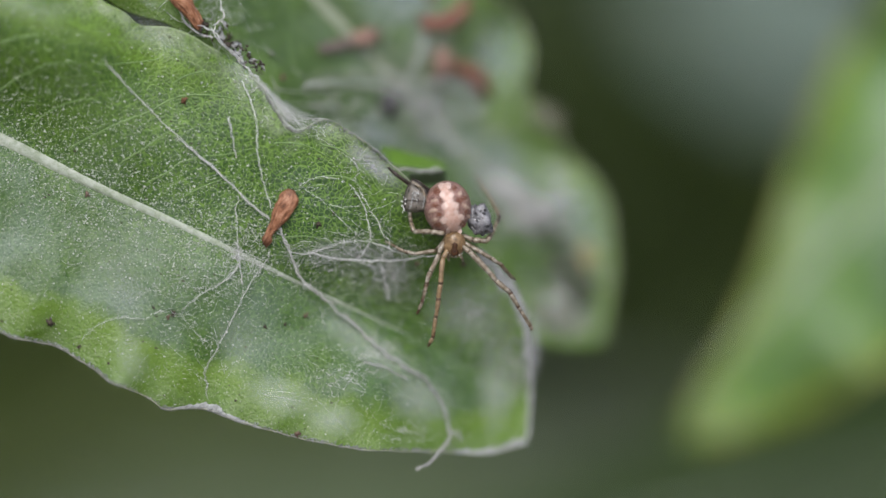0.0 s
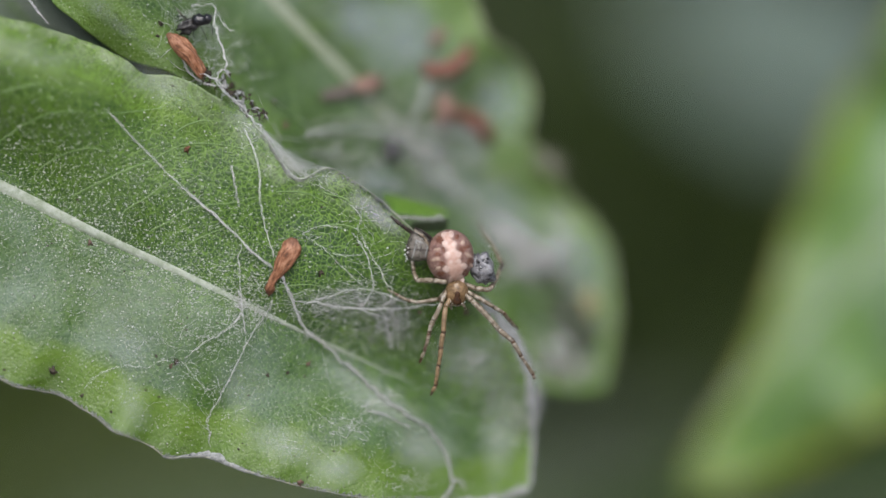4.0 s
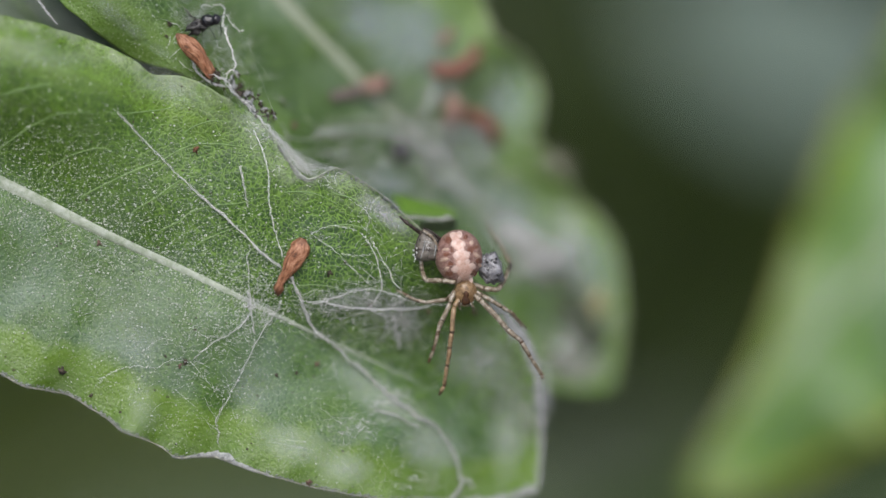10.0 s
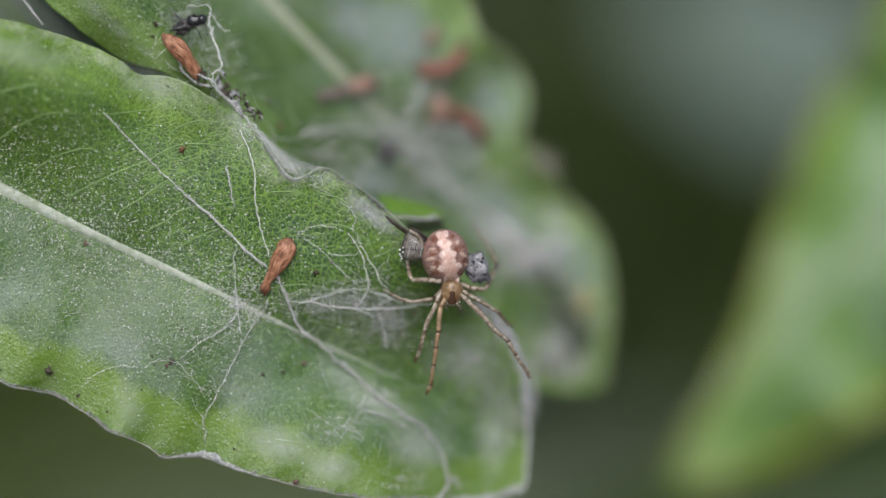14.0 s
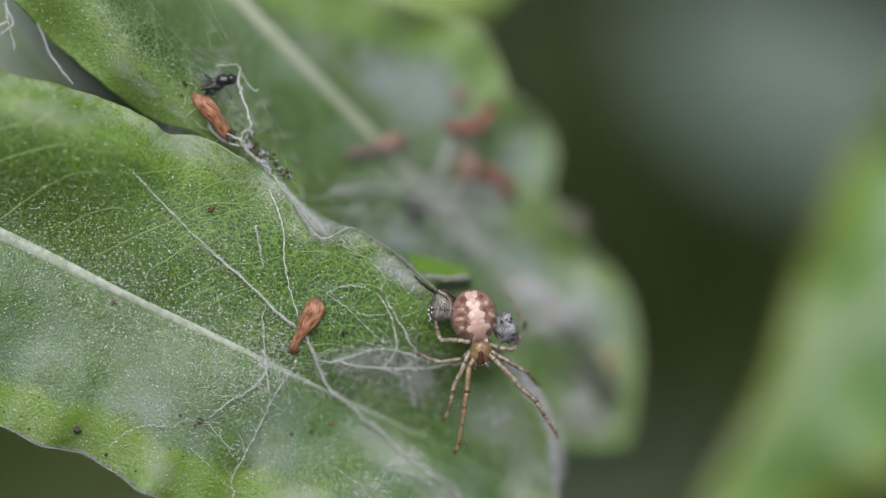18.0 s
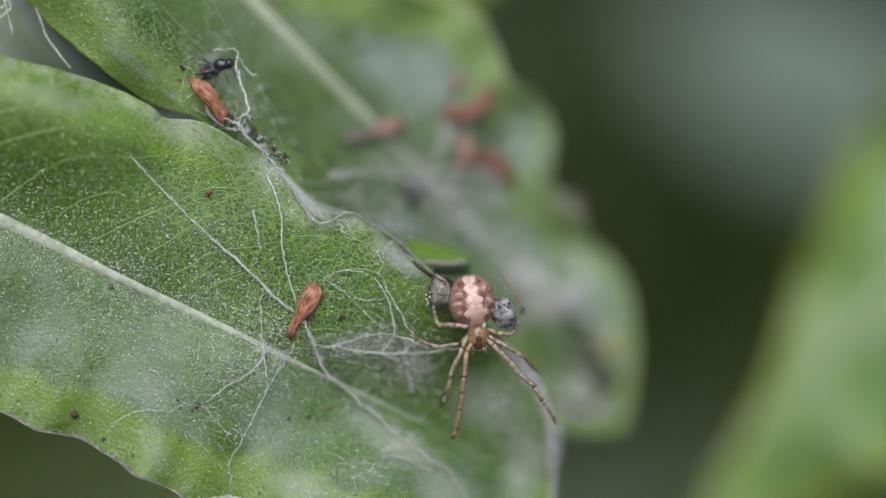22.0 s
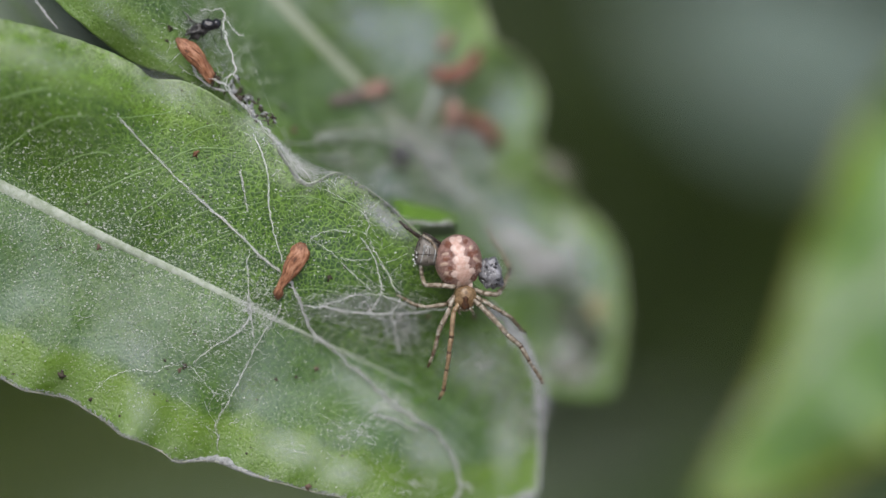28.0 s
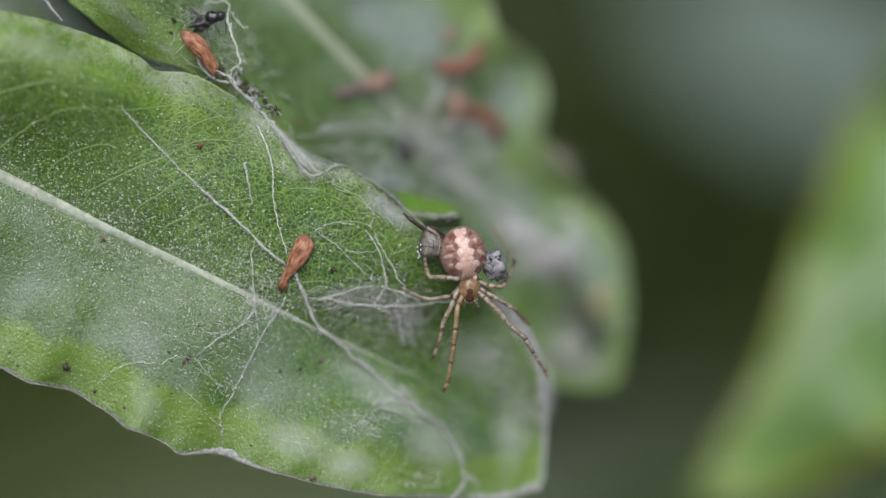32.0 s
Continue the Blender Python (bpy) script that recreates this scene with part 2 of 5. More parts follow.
    # dust
    if specks:
        keep = ramp(t, maths(t, "DIVIDE", sep.outputs[1], 10.0), [(clean / 10.0 - 0.1, (1, 1, 1)), (clean / 10.0 + 0.08, (0.06,) * 3)]) if clean < 10 else None
        for size, cut in ((8.5, 0.72), (15.0, 0.55)):
            vo = t.nodes.new("ShaderNodeTexVoronoi")
            vo.inputs["Scale"].default_value = size
            t.links.new(uvv, vo.inputs["Vector"])
            dot = ramp(t, vo.outputs["Distance"], [(0.18, (1, 1, 1)), (0.30, (0, 0, 0))])
            pick = t.nodes.new("ShaderNodeSeparateColor")
            t.links.new(vo.outputs["Color"], pick.inputs[0])
            on = maths(t, "MULTIPLY", dot, maths(t, "GREATER_THAN", pick.outputs[0], cut))
            on = maths(t, "MULTIPLY", on, keep) if keep else on
            col = mix(t, maths(t, "MULTIPLY", on, specks), col, (0.62, 0.63, 0.57))
    t.links.new(col, b.inputs["Base Color"])
    rr = ramp(t, grain.outputs[0], [(0.3, (rough - 0.06,) * 3), (0.7, (rough + 0.14,) * 3)])
    t.links.new(rr, b.inputs["Roughness"])
    h = maths(t, "ADD", maths(t, "MULTIPLY", maths(t, "MINIMUM", cells[0], 0.3), 1.5), maths(t, "MULTIPLY", maths(t, "MINIMUM", cells[1], 0.2), 1.5))
    bump(t, b, maths(t, "ADD", h, maths(t, "MULTIPLY", grain.outputs[0], 0.5)), 0.34, 0.00012)
    # thin blades let some light through
    thin = t.nodes.new("ShaderNodeBsdfTranslucent")
    t.links.new(mix(t, 1.0, col, (1.0, 1.0, 0.45), "MULTIPLY"), thin.inputs["Color"])
    both = t.nodes.new("ShaderNodeMixShader")
    both.inputs[0].default_value = 0.12
    t.links.new(b.outputs[0], both.inputs[1])
    t.links.new(thin.outputs[0], both.inputs[2])
    t.links.new(both.outputs[0], t.nodes["Material Output"].inputs["Surface"])
    return m


def silk(name, colour, rough=0.6, clear=0.25):
    m, t, b = nodes_of(name, rough, 0.5)
    v = coords(t, 1000)
    n = node(t, "ShaderNodeTexNoise", Scale=9.0, Detail=3.0)
    t.links.new(v, n.inputs["Vector"])
    t.links.new(ramp(t, n.outputs[0], [(0.3, tuple(c * 0.6 for c in colour)), (0.65, colour)]), b.inputs["Base Color"])
    bump(t, b, n.outputs[0], 0.6, 0.00004)
    return m


LEAF = blade("green leaf skin", (0.017, 0.066, 0.002), (0.031, 0.095, 0.003), (0.21, 0.38, 0.05), rough=0.40, bloom_sheen=0.30, specks=0.40, yellow=0.58, half=(1.0, 0.22), inset=3.0, clean=4.2, scurf=0.45, lift=0.36, drift=(1.0, 3.2), fade=0.65, upper=0.3)
LEAF_BACK = blade("dull leaf skin", (0.026, 0.070, 0.006), (0.055, 0.120, 0.013), (0.16, 0.26, 0.07), bloom_sheen=0.50, specks=0.22, yellow=0.75, half=(0.15, 1.0), inset=3.2, tint=(0.15, 0.265, 0.035), lift=0.55)
LEAF_DARK = blade("shaded leaf skin", (0.19, 0.27, 0.17), (0.26, 0.34, 0.24), (0.3, 0.38, 0.26), bloom_sheen=0.45, specks=0.15, yellow=0.2)
# the pale patches of this skin are painted gloss highlights
LEAF_FRESH = blade("fresh leaf skin", (0.062, 0.17, 0.006), (0.105, 0.235, 0.010), (0.2, 0.33, 0.05), bloom_sheen=0.45, specks=0.0, yellow=0.8, rough=0.30)
HEDGE = mottled("hedge leaf green", (0.032, 0.054, 0.010), (0.049, 0.080, 0.016), 0.05, 0.45, 0.4)
RIB = mottled("pale midrib", (0.17, 0.22, 0.13), (0.45, 0.48, 0.42), 3.2, 0.5, 0.4, 7.0, 0.8)
VEIN = mottled("vein green", (0.15, 0.26, 0.08), (0.23, 0.34, 0.14), 2.0, 0.5)
BARK = mottled("grey-brown bark", (0.10, 0.08, 0.05), (0.20, 0.16, 0.11), 1.0, 0.8)
SILK = silk("white silk", (0.85, 0.86, 0.85))
SILK_DULL = silk("dusty silk", (0.46, 0.45, 0.44))
DUST = mottled("pale dust", (0.36, 0.40, 0.33), (0.62, 0.65, 0.59), 3.0, 0.8)
GRIT = mottled("dark grit", (0.02, 0.018, 0.014), (0.09, 0.07, 0.05), 6.0, 0.8)


def streaky(name, dark, light, rough=0.5):
    """Dry papery skin with streaks along it; the UV map holds length and width."""
    m, t, b = nodes_of(name, rough, 0.45)
    uv, mp = t.nodes.new("ShaderNodeUVMap"), t.nodes.new("ShaderNodeMapping")
    uv.uv_map = "blade"
    mp.inputs["Scale"].default_value = (2.2, 9.0, 1.0)
    t.links.new(uv.outputs[0], mp.inputs["Vector"])
    n1, n2 = node(t, "ShaderNodeTexNoise", Scale=0.9, Detail=5.0, Roughness=0.65), node(t, "ShaderNodeTexNoise", Scale=2.5, Detail=3.0)
    t.links.new(mp.outputs[0], n1.inputs["Vector"])
    t.links.new(uv.outputs[0], n2.inputs["Vector"])
    col = ramp(t, n1.outputs[0], [(0.33, tuple(c * 0.3 for c in dark)), (0.46, dark), (0.66, light)])
    col = mix(t, ramp(t, n2.outputs[0], [(0.60, (0, 0, 0)), (0.8, (0.18, 0.18, 0.18))]), col, tuple(c * 0.5 for c in dark))
    along = t.nodes.new("ShaderNodeSeparateXYZ")
    t.links.new(uv.outputs[0], along.inputs[0])
    ends = ramp(t, maths(t, "DIVIDE", along.outputs[0], 4.0), [(0.02, (0.6,) * 3), (0.14, (0, 0, 0)), (0.80, (0, 0, 0)), (0.96, (0.85,) * 3)])
    col = mix(t, ends, col, tuple(c * 0.3 for c in dark))
    t.links.new(col, b.inputs["Base Color"])
    bump(t, b, n1.outputs[0], 0.9, 0.00006)
    return m


SCALE = streaky("dry bud scale", (0.26, 0.105, 0.05), (0.52, 0.28, 0.17))
SCALE_OLD = streaky("old bud scale", (0.17, 0.065, 0.04), (0.32, 0.15, 0.10))
SCALE_PALE = streaky("faded bud scale", (0.24, 0.14, 0.11), (0.40, 0.27, 0.21))
# brown of broken ends, also used to paint the shade in folds
CREASE = mottled("crease shade brown", (0.05, 0.02, 0.012), (0.14, 0.06, 0.035), 5.0, 0.6)
BLACK = mottled("black chitin", (0.006, 0.006, 0.008), (0.03, 0.03, 0.035), 5.0, 0.3, 0.6)
SOIL = mottled("dark soil", (0.03, 0.026, 0.016), (0.08, 0.065, 0.04), 0.02, 0.9)
ABDOMEN = mottled("russet abdomen", (0.11, 0.05, 0.042), (0.40, 0.245, 0.20), 5.0, 0.45, 0.5, 3.0, 0.6)
CREAM = mottled("cream markings", (0.50, 0.33, 0.27), (0.78, 0.63, 0.56), 8.0, 0.35, 0.6, 4.0, 0.8)
PINK = mottled("salmon markings", (0.46, 0.26, 0.20), (0.70, 0.49, 0.41), 8.0, 0.35, 0.6, 4.0, 0.8)
CARAPACE = mottled("amber carapace", (0.10, 0.052, 0.020), (0.36, 0.24, 0.125), 7.0, 0.3, 0.6)
LEG = nodes_of("straw leg", 0.35, 0.6)[0]
t_, b_ = LEG.node_tree, LEG.node_tree.nodes["Principled BSDF"]
v_ = coords(t_, 1000)
dots_ = t_.nodes.new("ShaderNodeTexVoronoi")
dots_.inputs["Scale"].default_value = 16.0
cloud_ = node(t_, "ShaderNodeTexNoise", Scale=5.0, Detail=3.0)
for n_ in (dots_, cloud_):
    t_.links.new(v_, n_.inputs["Vector"])
base_ = ramp(t_, cloud_.outputs[0], [(0.32, (0.10, 0.075, 0.045)), (0.50, (0.23, 0.185, 0.13)), (0.70, (0.44, 0.40, 0.34))])
t_.links.new(mix(t_, ramp(t_, dots_.outputs["Distance"], [(0.12, (0.8, 0.8, 0.8)), (0.28, (0, 0, 0))]), base_, (0.08, 0.048, 0.026)), b_.inputs["Base Color"])
bump(t_, b_, cloud_.outputs[0], 0.5, 0.00001)
LEG_AMBER = mottled("amber leg", (0.12, 0.075, 0.035), (0.40, 0.28, 0.16), 6.0, 0.3, 0.6)
LEG_BAND = mottled("brown leg band", (0.03, 0.015, 0.008), (0.13, 0.068, 0.032), 6.0, 0.4, 0.5)
TIP = mottled("blackish leg tip", (0.010, 0.007, 0.006), (0.06, 0.04, 0.03), 8.0, 0.4, 0.5)
PREY_DARK = mottled("dark wrapped prey", (0.02, 0.02, 0.024), (0.30, 0.30, 0.32), 3.5, 0.4, 0.5, 3.0, 0.8)
PREY = mottled("grey wrapped prey", (0.035, 0.028, 0.022), (0.26, 0.235, 0.20), 6.0, 0.45, 0.5, 3.0, 0.8)


# ---- ground ----
gm = bpy.data.meshes.new("ground")
gm.from_pydata([(-900, -900, 0), (900, -900, 0), (900, 900, 0), (-900, 900, 0)], [], [(0, 1, 2, 3)])
gm.materials.append(SOIL)
tagged(new("ground", gm), "dark bare soil under the shrub", "ground", kind="structure")


# ---- leaves of the close-up ----
class Leaf:
    """A leaf on a straight axis of the plan grid. s runs along it to the tip, w across it."""

    def __init__(self, origin, way, upper, lower, depth, seed):
        self.o, l = origin, math.hypot(*way)
        self.d = (way[0] / l, way[1] / l)
        self.n = (self.d[1], -self.d[0])
        self.depth = depth
        s0, s1 = upper[0][0], upper[-1][0]
        self.s = np.linspace(s0, s1, 700)
        rng = np.random.RandomState(seed)
        win = np.hanning(17) / np.hanning(17).sum()
        self.edge = []
        for table in (upper, lower):
            w = np.interp(self.s, [p[0] for p in table], [p[1] for p in table])
            jag = np.convolve(rng.normal(0, 3.0, len(w)), np.hanning(7) / 3, "same") * np.clip((s1 - self.s) / 200, 0, 1)
            self.edge.append(np.convolve(np.pad(w + jag, 8, "edge"), win, "valid"))

    def width(self, s):
        return np.interp(s, self.s, self.edge[0]), np.interp(s, self.s, self.edge[1])

    def grid(self, s, w):
        return self.o[0] + self.d[0] * s + self.n[0] * w, self.o[1] + self.d[1] * s + self.n[1] * w

    def place(self, s, w, lift=0.0):
        return at(*self.grid(s, w), float(self.depth(s, w)) - lift)

    def over(self, a, b, lift=0.0):
        """The place on the skin seen at a, b of the plan."""
        x, y = a - self.o[0], b - self.o[1]
        return at(a, b, float(self.depth(x * self.d[0] + y * self.d[1], x * self.n[0] + y * self.n[1])) - lift)

    def inside(self, a, b):
        x, y = a - self.o[0], b - self.o[1]
        s, w = x * self.d[0] + y * self.d[1], x * self.n[0] + y * self.n[1]
        up, lo = self.width(s)
        return self.s[0] < s < self.s[-1] - 4 and lo + 3 < w < up - 3

    def geo(self, ns, nv, thick=0.22):
        g, rows, uv, rim = Geo(), [], [], []
        for s in np.linspace(self.s[0], self.s[-1], ns):
            up, lo = self.width(s)
            ws = [lo + (up - lo) * (j / (nv - 1)) for j in range(nv)]
            rows.append([self.place(s, w) for w in ws])
            uv.append([(s * Q, w * Q) for w in ws])
            rim.append([min(w - lo, up - w, (self.s[-1] - s) * 1.5) * Q for w in ws])
        return g.sheet(rows, thick, uv, rim)

    def rib(self, s0, s1, r0, r1, lift=0.0):
        ss = np.linspace(s0, s1, 60)
        return Geo().tube([self.place(s, 0, lift) for s in ss], lambda k: (r0 + (r1 - r0) * k) * Q, 10, 0.38)

    def vein(self, s0, side, reach, r=2.3):
        pts = []
        for k in np.linspace(0, 1, 22):
            w = reach * (k - 0.18 * k ** 3) * side
            s = s0 + 0.75 * abs(w) + 80 * k ** 3 + 5 * math.sin(k * 9 + s0)
            pts.append(self.place(s, w, 0.01))
        return Geo().tube(pts, lambda k: r * (1 - 0.7 * k) * Q, 5, 0.6)


def front_depth(s, w):
    # level along the middle, the tip bends away, the near end leans to the lens
    up, low = smooth(w / 150), smooth(-w / 250)
    t = s + 25 * low
    back = 3.6 * smooth((t - 440) / 480) + 2.4 * smooth((t - 850) / 260)
    y = back * (1 - 0.66 * smooth((w - 20) / 220) * smooth((900 - s) / 220))
    y += 0.30 * np.exp(-np.abs(w) / 45) - 1.0 * smooth((150 - s) / 330)
    # the upper half swells towards the lens and its margin rolls over, the lower half dips and comes up
    near = smooth((310 - s) / 300)
    y += -0.35 * up - near * (1.5 * smooth((w - 10) / 190) - 1.3 * smooth((w - 195) / 100) ** 2)
    y -= (0.5 + 2.5 * smooth((s - 540) / 250)) * low
    # waves of the margins and a hollow under the feet of the spider
    edge = (np.abs(w) / 300) ** 3
    y += edge * np.where(w > 0, 0.26 * np.sin(s / 27.0 + 0.6), -0.48 * np.cos((s - 160) / 37.0) - 0.16 * np.sin(s / 15.0))
    y += 0.35 * np.exp(-(((s - 930) / 90) ** 2 + ((w - 40) / 55) ** 2)) - 0.8 * np.exp(-(((s - 800) / 80) ** 2 + ((w + 110) / 60) ** 2))
    return y + 0.20 * np.sin(s / 61.0 + 1) * np.sin(w / 47.0)


def back_depth(s, w):
    y = 10.2 * smooth((s + 100) / 1250)
    y += np.where(w < 0, 5.0 * (1 - smooth(-w / 195)) + 0.6 * smooth((-w - 205) / 80), 5.0 + 2.2 * smooth(w / 300))
    # lobes and folds of the far margin
    y += (np.maximum(w, 0) / 220) ** 2 * (0.5 * np.sin(s / 44.0 + 0.4) + 0.25 * np.sin(s / 21.0))
    y += 1.2 * np.exp(-(((s - 770) / 60) ** 2 + ((w - 95) / 40) ** 2)) - 1.0 * np.exp(-(((s - 830) / 70) ** 2 + ((w - 20) / 50) ** 2))
    return y + (np.abs(np.minimum(w, 0)) / 300) ** 3 * 0.5 * np.sin(s / 33.0) + 0.3 * np.exp(-np.abs(w) / 40)


FRONT = Leaf((0, 330), (0.901, 0.434),
             [(-950, 0), (-700, 150), (-400, 245), (-128, 266), (-70, 283), (24, 296), (77, 301), (129, 297), (155, 288), (197, 306), (238, 312),
              (295, 309), (355, 299), (409, 280), (442, 257), (484, 236), (500, 243), (515, 276), (534, 285), (576, 280), (649, 266), (695, 251),
              (782, 221), (873, 193), (951, 165), (1000, 122), (1034, 60), (1066, 0), (1082, -40), (1090, -76)],
             [(-950, -2), (-700, -160), (-400, -265), (-100, -300), (147, -304), (192, -307), (271, -286), (340, -291), (391, -305), (412, -301),
              (454, -297), (491, -305), (552, -272), (617, -267), (679, -258), (739, -243), (828, -222), (927, -178), (1046, -124), (1090, -82)],
             front_depth, 3)
BACK = Leaf((378, -114), (0.70, 0.717),
            [(-900, 2), (-600, 60), (-278, 72), (0, 84), (130, 138), (253, 205), (345, 262), (378, 274), (412, 258), (452, 240), (477, 226), (500, 232), (530, 240), (565, 236), (605, 218), (632, 196), (650, 165), (662, 146), (690, 154),
             (720, 150), (752, 146), (780, 134), (834, 134), (890, 126), (934, 98), (992, 50), (1040, -10), (1072, -58)],
            [(-900, -2), (-600, -50), (-430, -130), (-310, -270), (-278, -284), (-150, -288), (-30, -275), (60, -262), (146, -214), (300, -240), (500, -235), (700, -215), (900, -170),
             (1005, -138), (1050, -100), (1072, -64)],
            back_depth, 5)

rng = random.Random(2)
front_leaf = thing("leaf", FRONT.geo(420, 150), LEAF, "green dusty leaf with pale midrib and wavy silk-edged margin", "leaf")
front_rib = part("midrib", FRONT.rib(-940, 830, 26, 1.2, 0.0), RIB, front_leaf, "pale green-white midrib")


def vein_line(points, r, parent):
    """A side vein along places of the plan, thinning to its end."""
    pts = spline([FRONT.over(a, b, 0.012 if k else -0.25) for k, (a, b) in enumerate(points)], 7)
    part("vein", Geo().tube(pts, lambda k: r * (1 - 0.55 * k) * Q, 6, 0.55), VEIN, parent)


for s0 in range(-760, -120, 82):
    vein_line([FRONT.grid(s0 + 0.75 * w + 80 * (w / 240) ** 3, w) for w in (4, 60, 120, 180, 225)], 2.2, front_rib)
for points in (((-60, 303), (-23, 287), (16, 258), (54, 232), (98, 211), (141, 206), (208, 209), (276, 203), (304, 198)),
               ((60, 354), (83, 311), (117, 287), (151, 274), (179, 270), (203, 277)),
               ((105, 380), (160, 347), (208, 323), (247, 306), (285, 292), (314, 275), (348, 263), (391, 263), (439, 270), (468, 278)),
               ((196, 420), (237, 381), (276, 357), (314, 330), (350, 318)),
               ((236, 442), (285, 415), (319, 398), (338, 383), (381, 371), (420, 368), (468, 357)),
               ((300, 475), (348, 441), (386, 422), (430, 405)),
               ((372, 508), (420, 470), (446, 450), (476, 440)),
               ((448, 545), (500, 520), (556, 512), (604, 520)),
               ((554, 416), (583, 408), (617, 406), (646, 414), (672, 434)),
               ((468, 357), (510, 348), (560, 352), (600, 372)),
               ((314, 275), (330, 240), (372, 222), (410, 224)),
               ((568, 330), (590, 350), (628, 362), (668, 398), (690, 430)),
               ((208, 209), (236, 240), (262, 262), (285, 292)),
               ((560, 600), (640, 596), (710, 612)), ((640, 636), (700, 640), (760, 660))):
    vein_line(points, 1.5, front_rib)
back_leaf = thing("leaf", BACK.geo(260, 90, 0.25), LEAF_BACK, "dull green leaf behind, holding silk and dry flower scraps", "leaf")
back_rib = part("midrib", BACK.rib(-890, 760, 27, 7), mottled("dull midrib", (0.26, 0.30, 0.21), (0.38, 0.42, 0.32), 1.5, 0.5), back_leaf, "pale midrib")
for s0 in range(-600, 760, 140):
    for side in (1, -1):
        part("vein", BACK.vein(s0, side, abs(BACK.width(s0 + 150)[0 if side > 0 else 1]) * 0.8, 2.3 if side > 0 else 1.1), VEIN, back_rib)


def margin(leaf, which, s0, s1, r, name, material, parent, label="", n=60, lift=0.05, wob=0.5, inset=0.0):
    """A bead along the edge of a blade."""
    pts, rad = [], []
    for i, s in enumerate(np.linspace(s0, s1, n)):
        w = leaf.width(s)[which] - inset * (1 if which == 0 else -1)
        pts.append(leaf.place(s, w, lift))
        rad.append(r * (1 + wob * noise.noise(Vector((i * 0.37, s0 * 0.01, r)))) * Q * (0.35 + 0.65 * math.sin(math.pi * (i + 0.5) / n) ** 0.5))
    return part(name, Geo().tube(pts, rad, 6, 0.7), material, parent, label)


RIM = mottled("pale dry margin", (0.30, 0.30, 0.22), (0.50, 0.50, 0.42), 2.0, 0.7)
FELT = mottled("matted silk felt", (0.17, 0.18, 0.17), (0.44, 0.45, 0.45), 3.0, 0.85, 0.2, 5.0, 1.0)
margin(FRONT, 0, 520, 900, 0.65, "rim", RIM, front_leaf, "thin dry pale edge", 160)
margin(FRONT, 1, -900, 1090, 1.1, "rim", RIM, front_leaf, "thin dry pale edge", 260)
margin(BACK, 0, -800, 1080, 1.5, "rim", RIM, back_leaf, "pale edge", 120)


FELT_PALE = mottled("thin pale silk film", (0.24, 0.28, 0.20), (0.52, 0.55, 0.48), 3.0, 0.8, 0.2, 5.0, 1.0)


def felt_pad(leaf, which, s0, s1, reach, label, seed):
    """A thin mat of silk on the skin along a margin; reach(0..1) is its width in from the edge."""
    sign = 1 if which == 0 else -1
    rows = []
    for i in range(64):
        k = i / 63
        s = s0 + (s1 - s0) * k
        w = leaf.width(s)[which]
        h = reach(k) * (1 + 0.7 * noise.noise(Vector((k * 9, seed, 0)))) + 1.5
        row = []
        for j in range(9):
            q = j / 8
            bump_up = 0.05 * math.sin(math.pi * min(1, q * 1.2 + 0.1)) + 0.035 * noise.noise(Vector((k * 30, q * 4, seed)))
            row.append(leaf.place(s, w + sign * (2.5 - h * q), bump_up + 0.015 - 0.05 * q ** 6))
        rows.append(row if which == 0 else row)
    return part("silk_felt", Geo().sheet(rows, 0.05), FELT_PALE if seed == 4 else FELT, front_leaf, label)


def fringe(leaf, which, s0, s1, count, seed):
    """Short pale fibres and flakes that fray a margin."""
    rr, g, sign = random.Random(seed), Geo(), 1 if which == 0 else -1
    for k in range(count):
        u = rr.uniform(s0, s1)
        if noise.noise(Vector((u * 0.012, seed, 0))) < rr.uniform(-0.7, 0.35):
            continue
        p = leaf.place(u, leaf.width(u)[which] - sign * rr.uniform(0, 7), 0.03)
        q = leaf.place(u + rr.uniform(-9, 9), leaf.width(u)[which] + sign * rr.uniform(-1, 4), 0.05 + rr.uniform(0, 0.08))
        g.tube([p, (p + q) / 2 + Vector((0, -0.03, 0)), q], [0.35 * Q, 0.55 * Q, 0.2 * Q], 3)
        if rr.random() < 0.5:
            g.crumb(p, rr.uniform(0.6, 1.6) * Q, rr.random())
    return part("frayed_edge", g, FELT, front_leaf, "pale frayed fibres of the margin", "stuff")


fringe(FRONT, 1, -160, 1000, 1300, 3)
fringe(FRONT, 0, 380, 660, 300, 4)
felt_pad(FRONT, 0, 870, 1092, lambda k: 15 + 16 * math.sin(math.pi * k), "grey matted silk on the edge", 1)
felt_pad(FRONT, 1, 985, 1092, lambda k: 8 + 12 * k, "grey matted silk on the edge", 2)
felt_pad(FRONT, 1, 484, 660, lambda k: 3 + 12 * math.exp(-((k - 0.45) / 0.28) ** 2), "white-grey matted silk on the edge", 3)
felt_pad(FRONT, 0, 372, 528, lambda k: 2 + 7 * math.sin(math.pi * k ** 1.5), "white matted silk on the edge", 4)

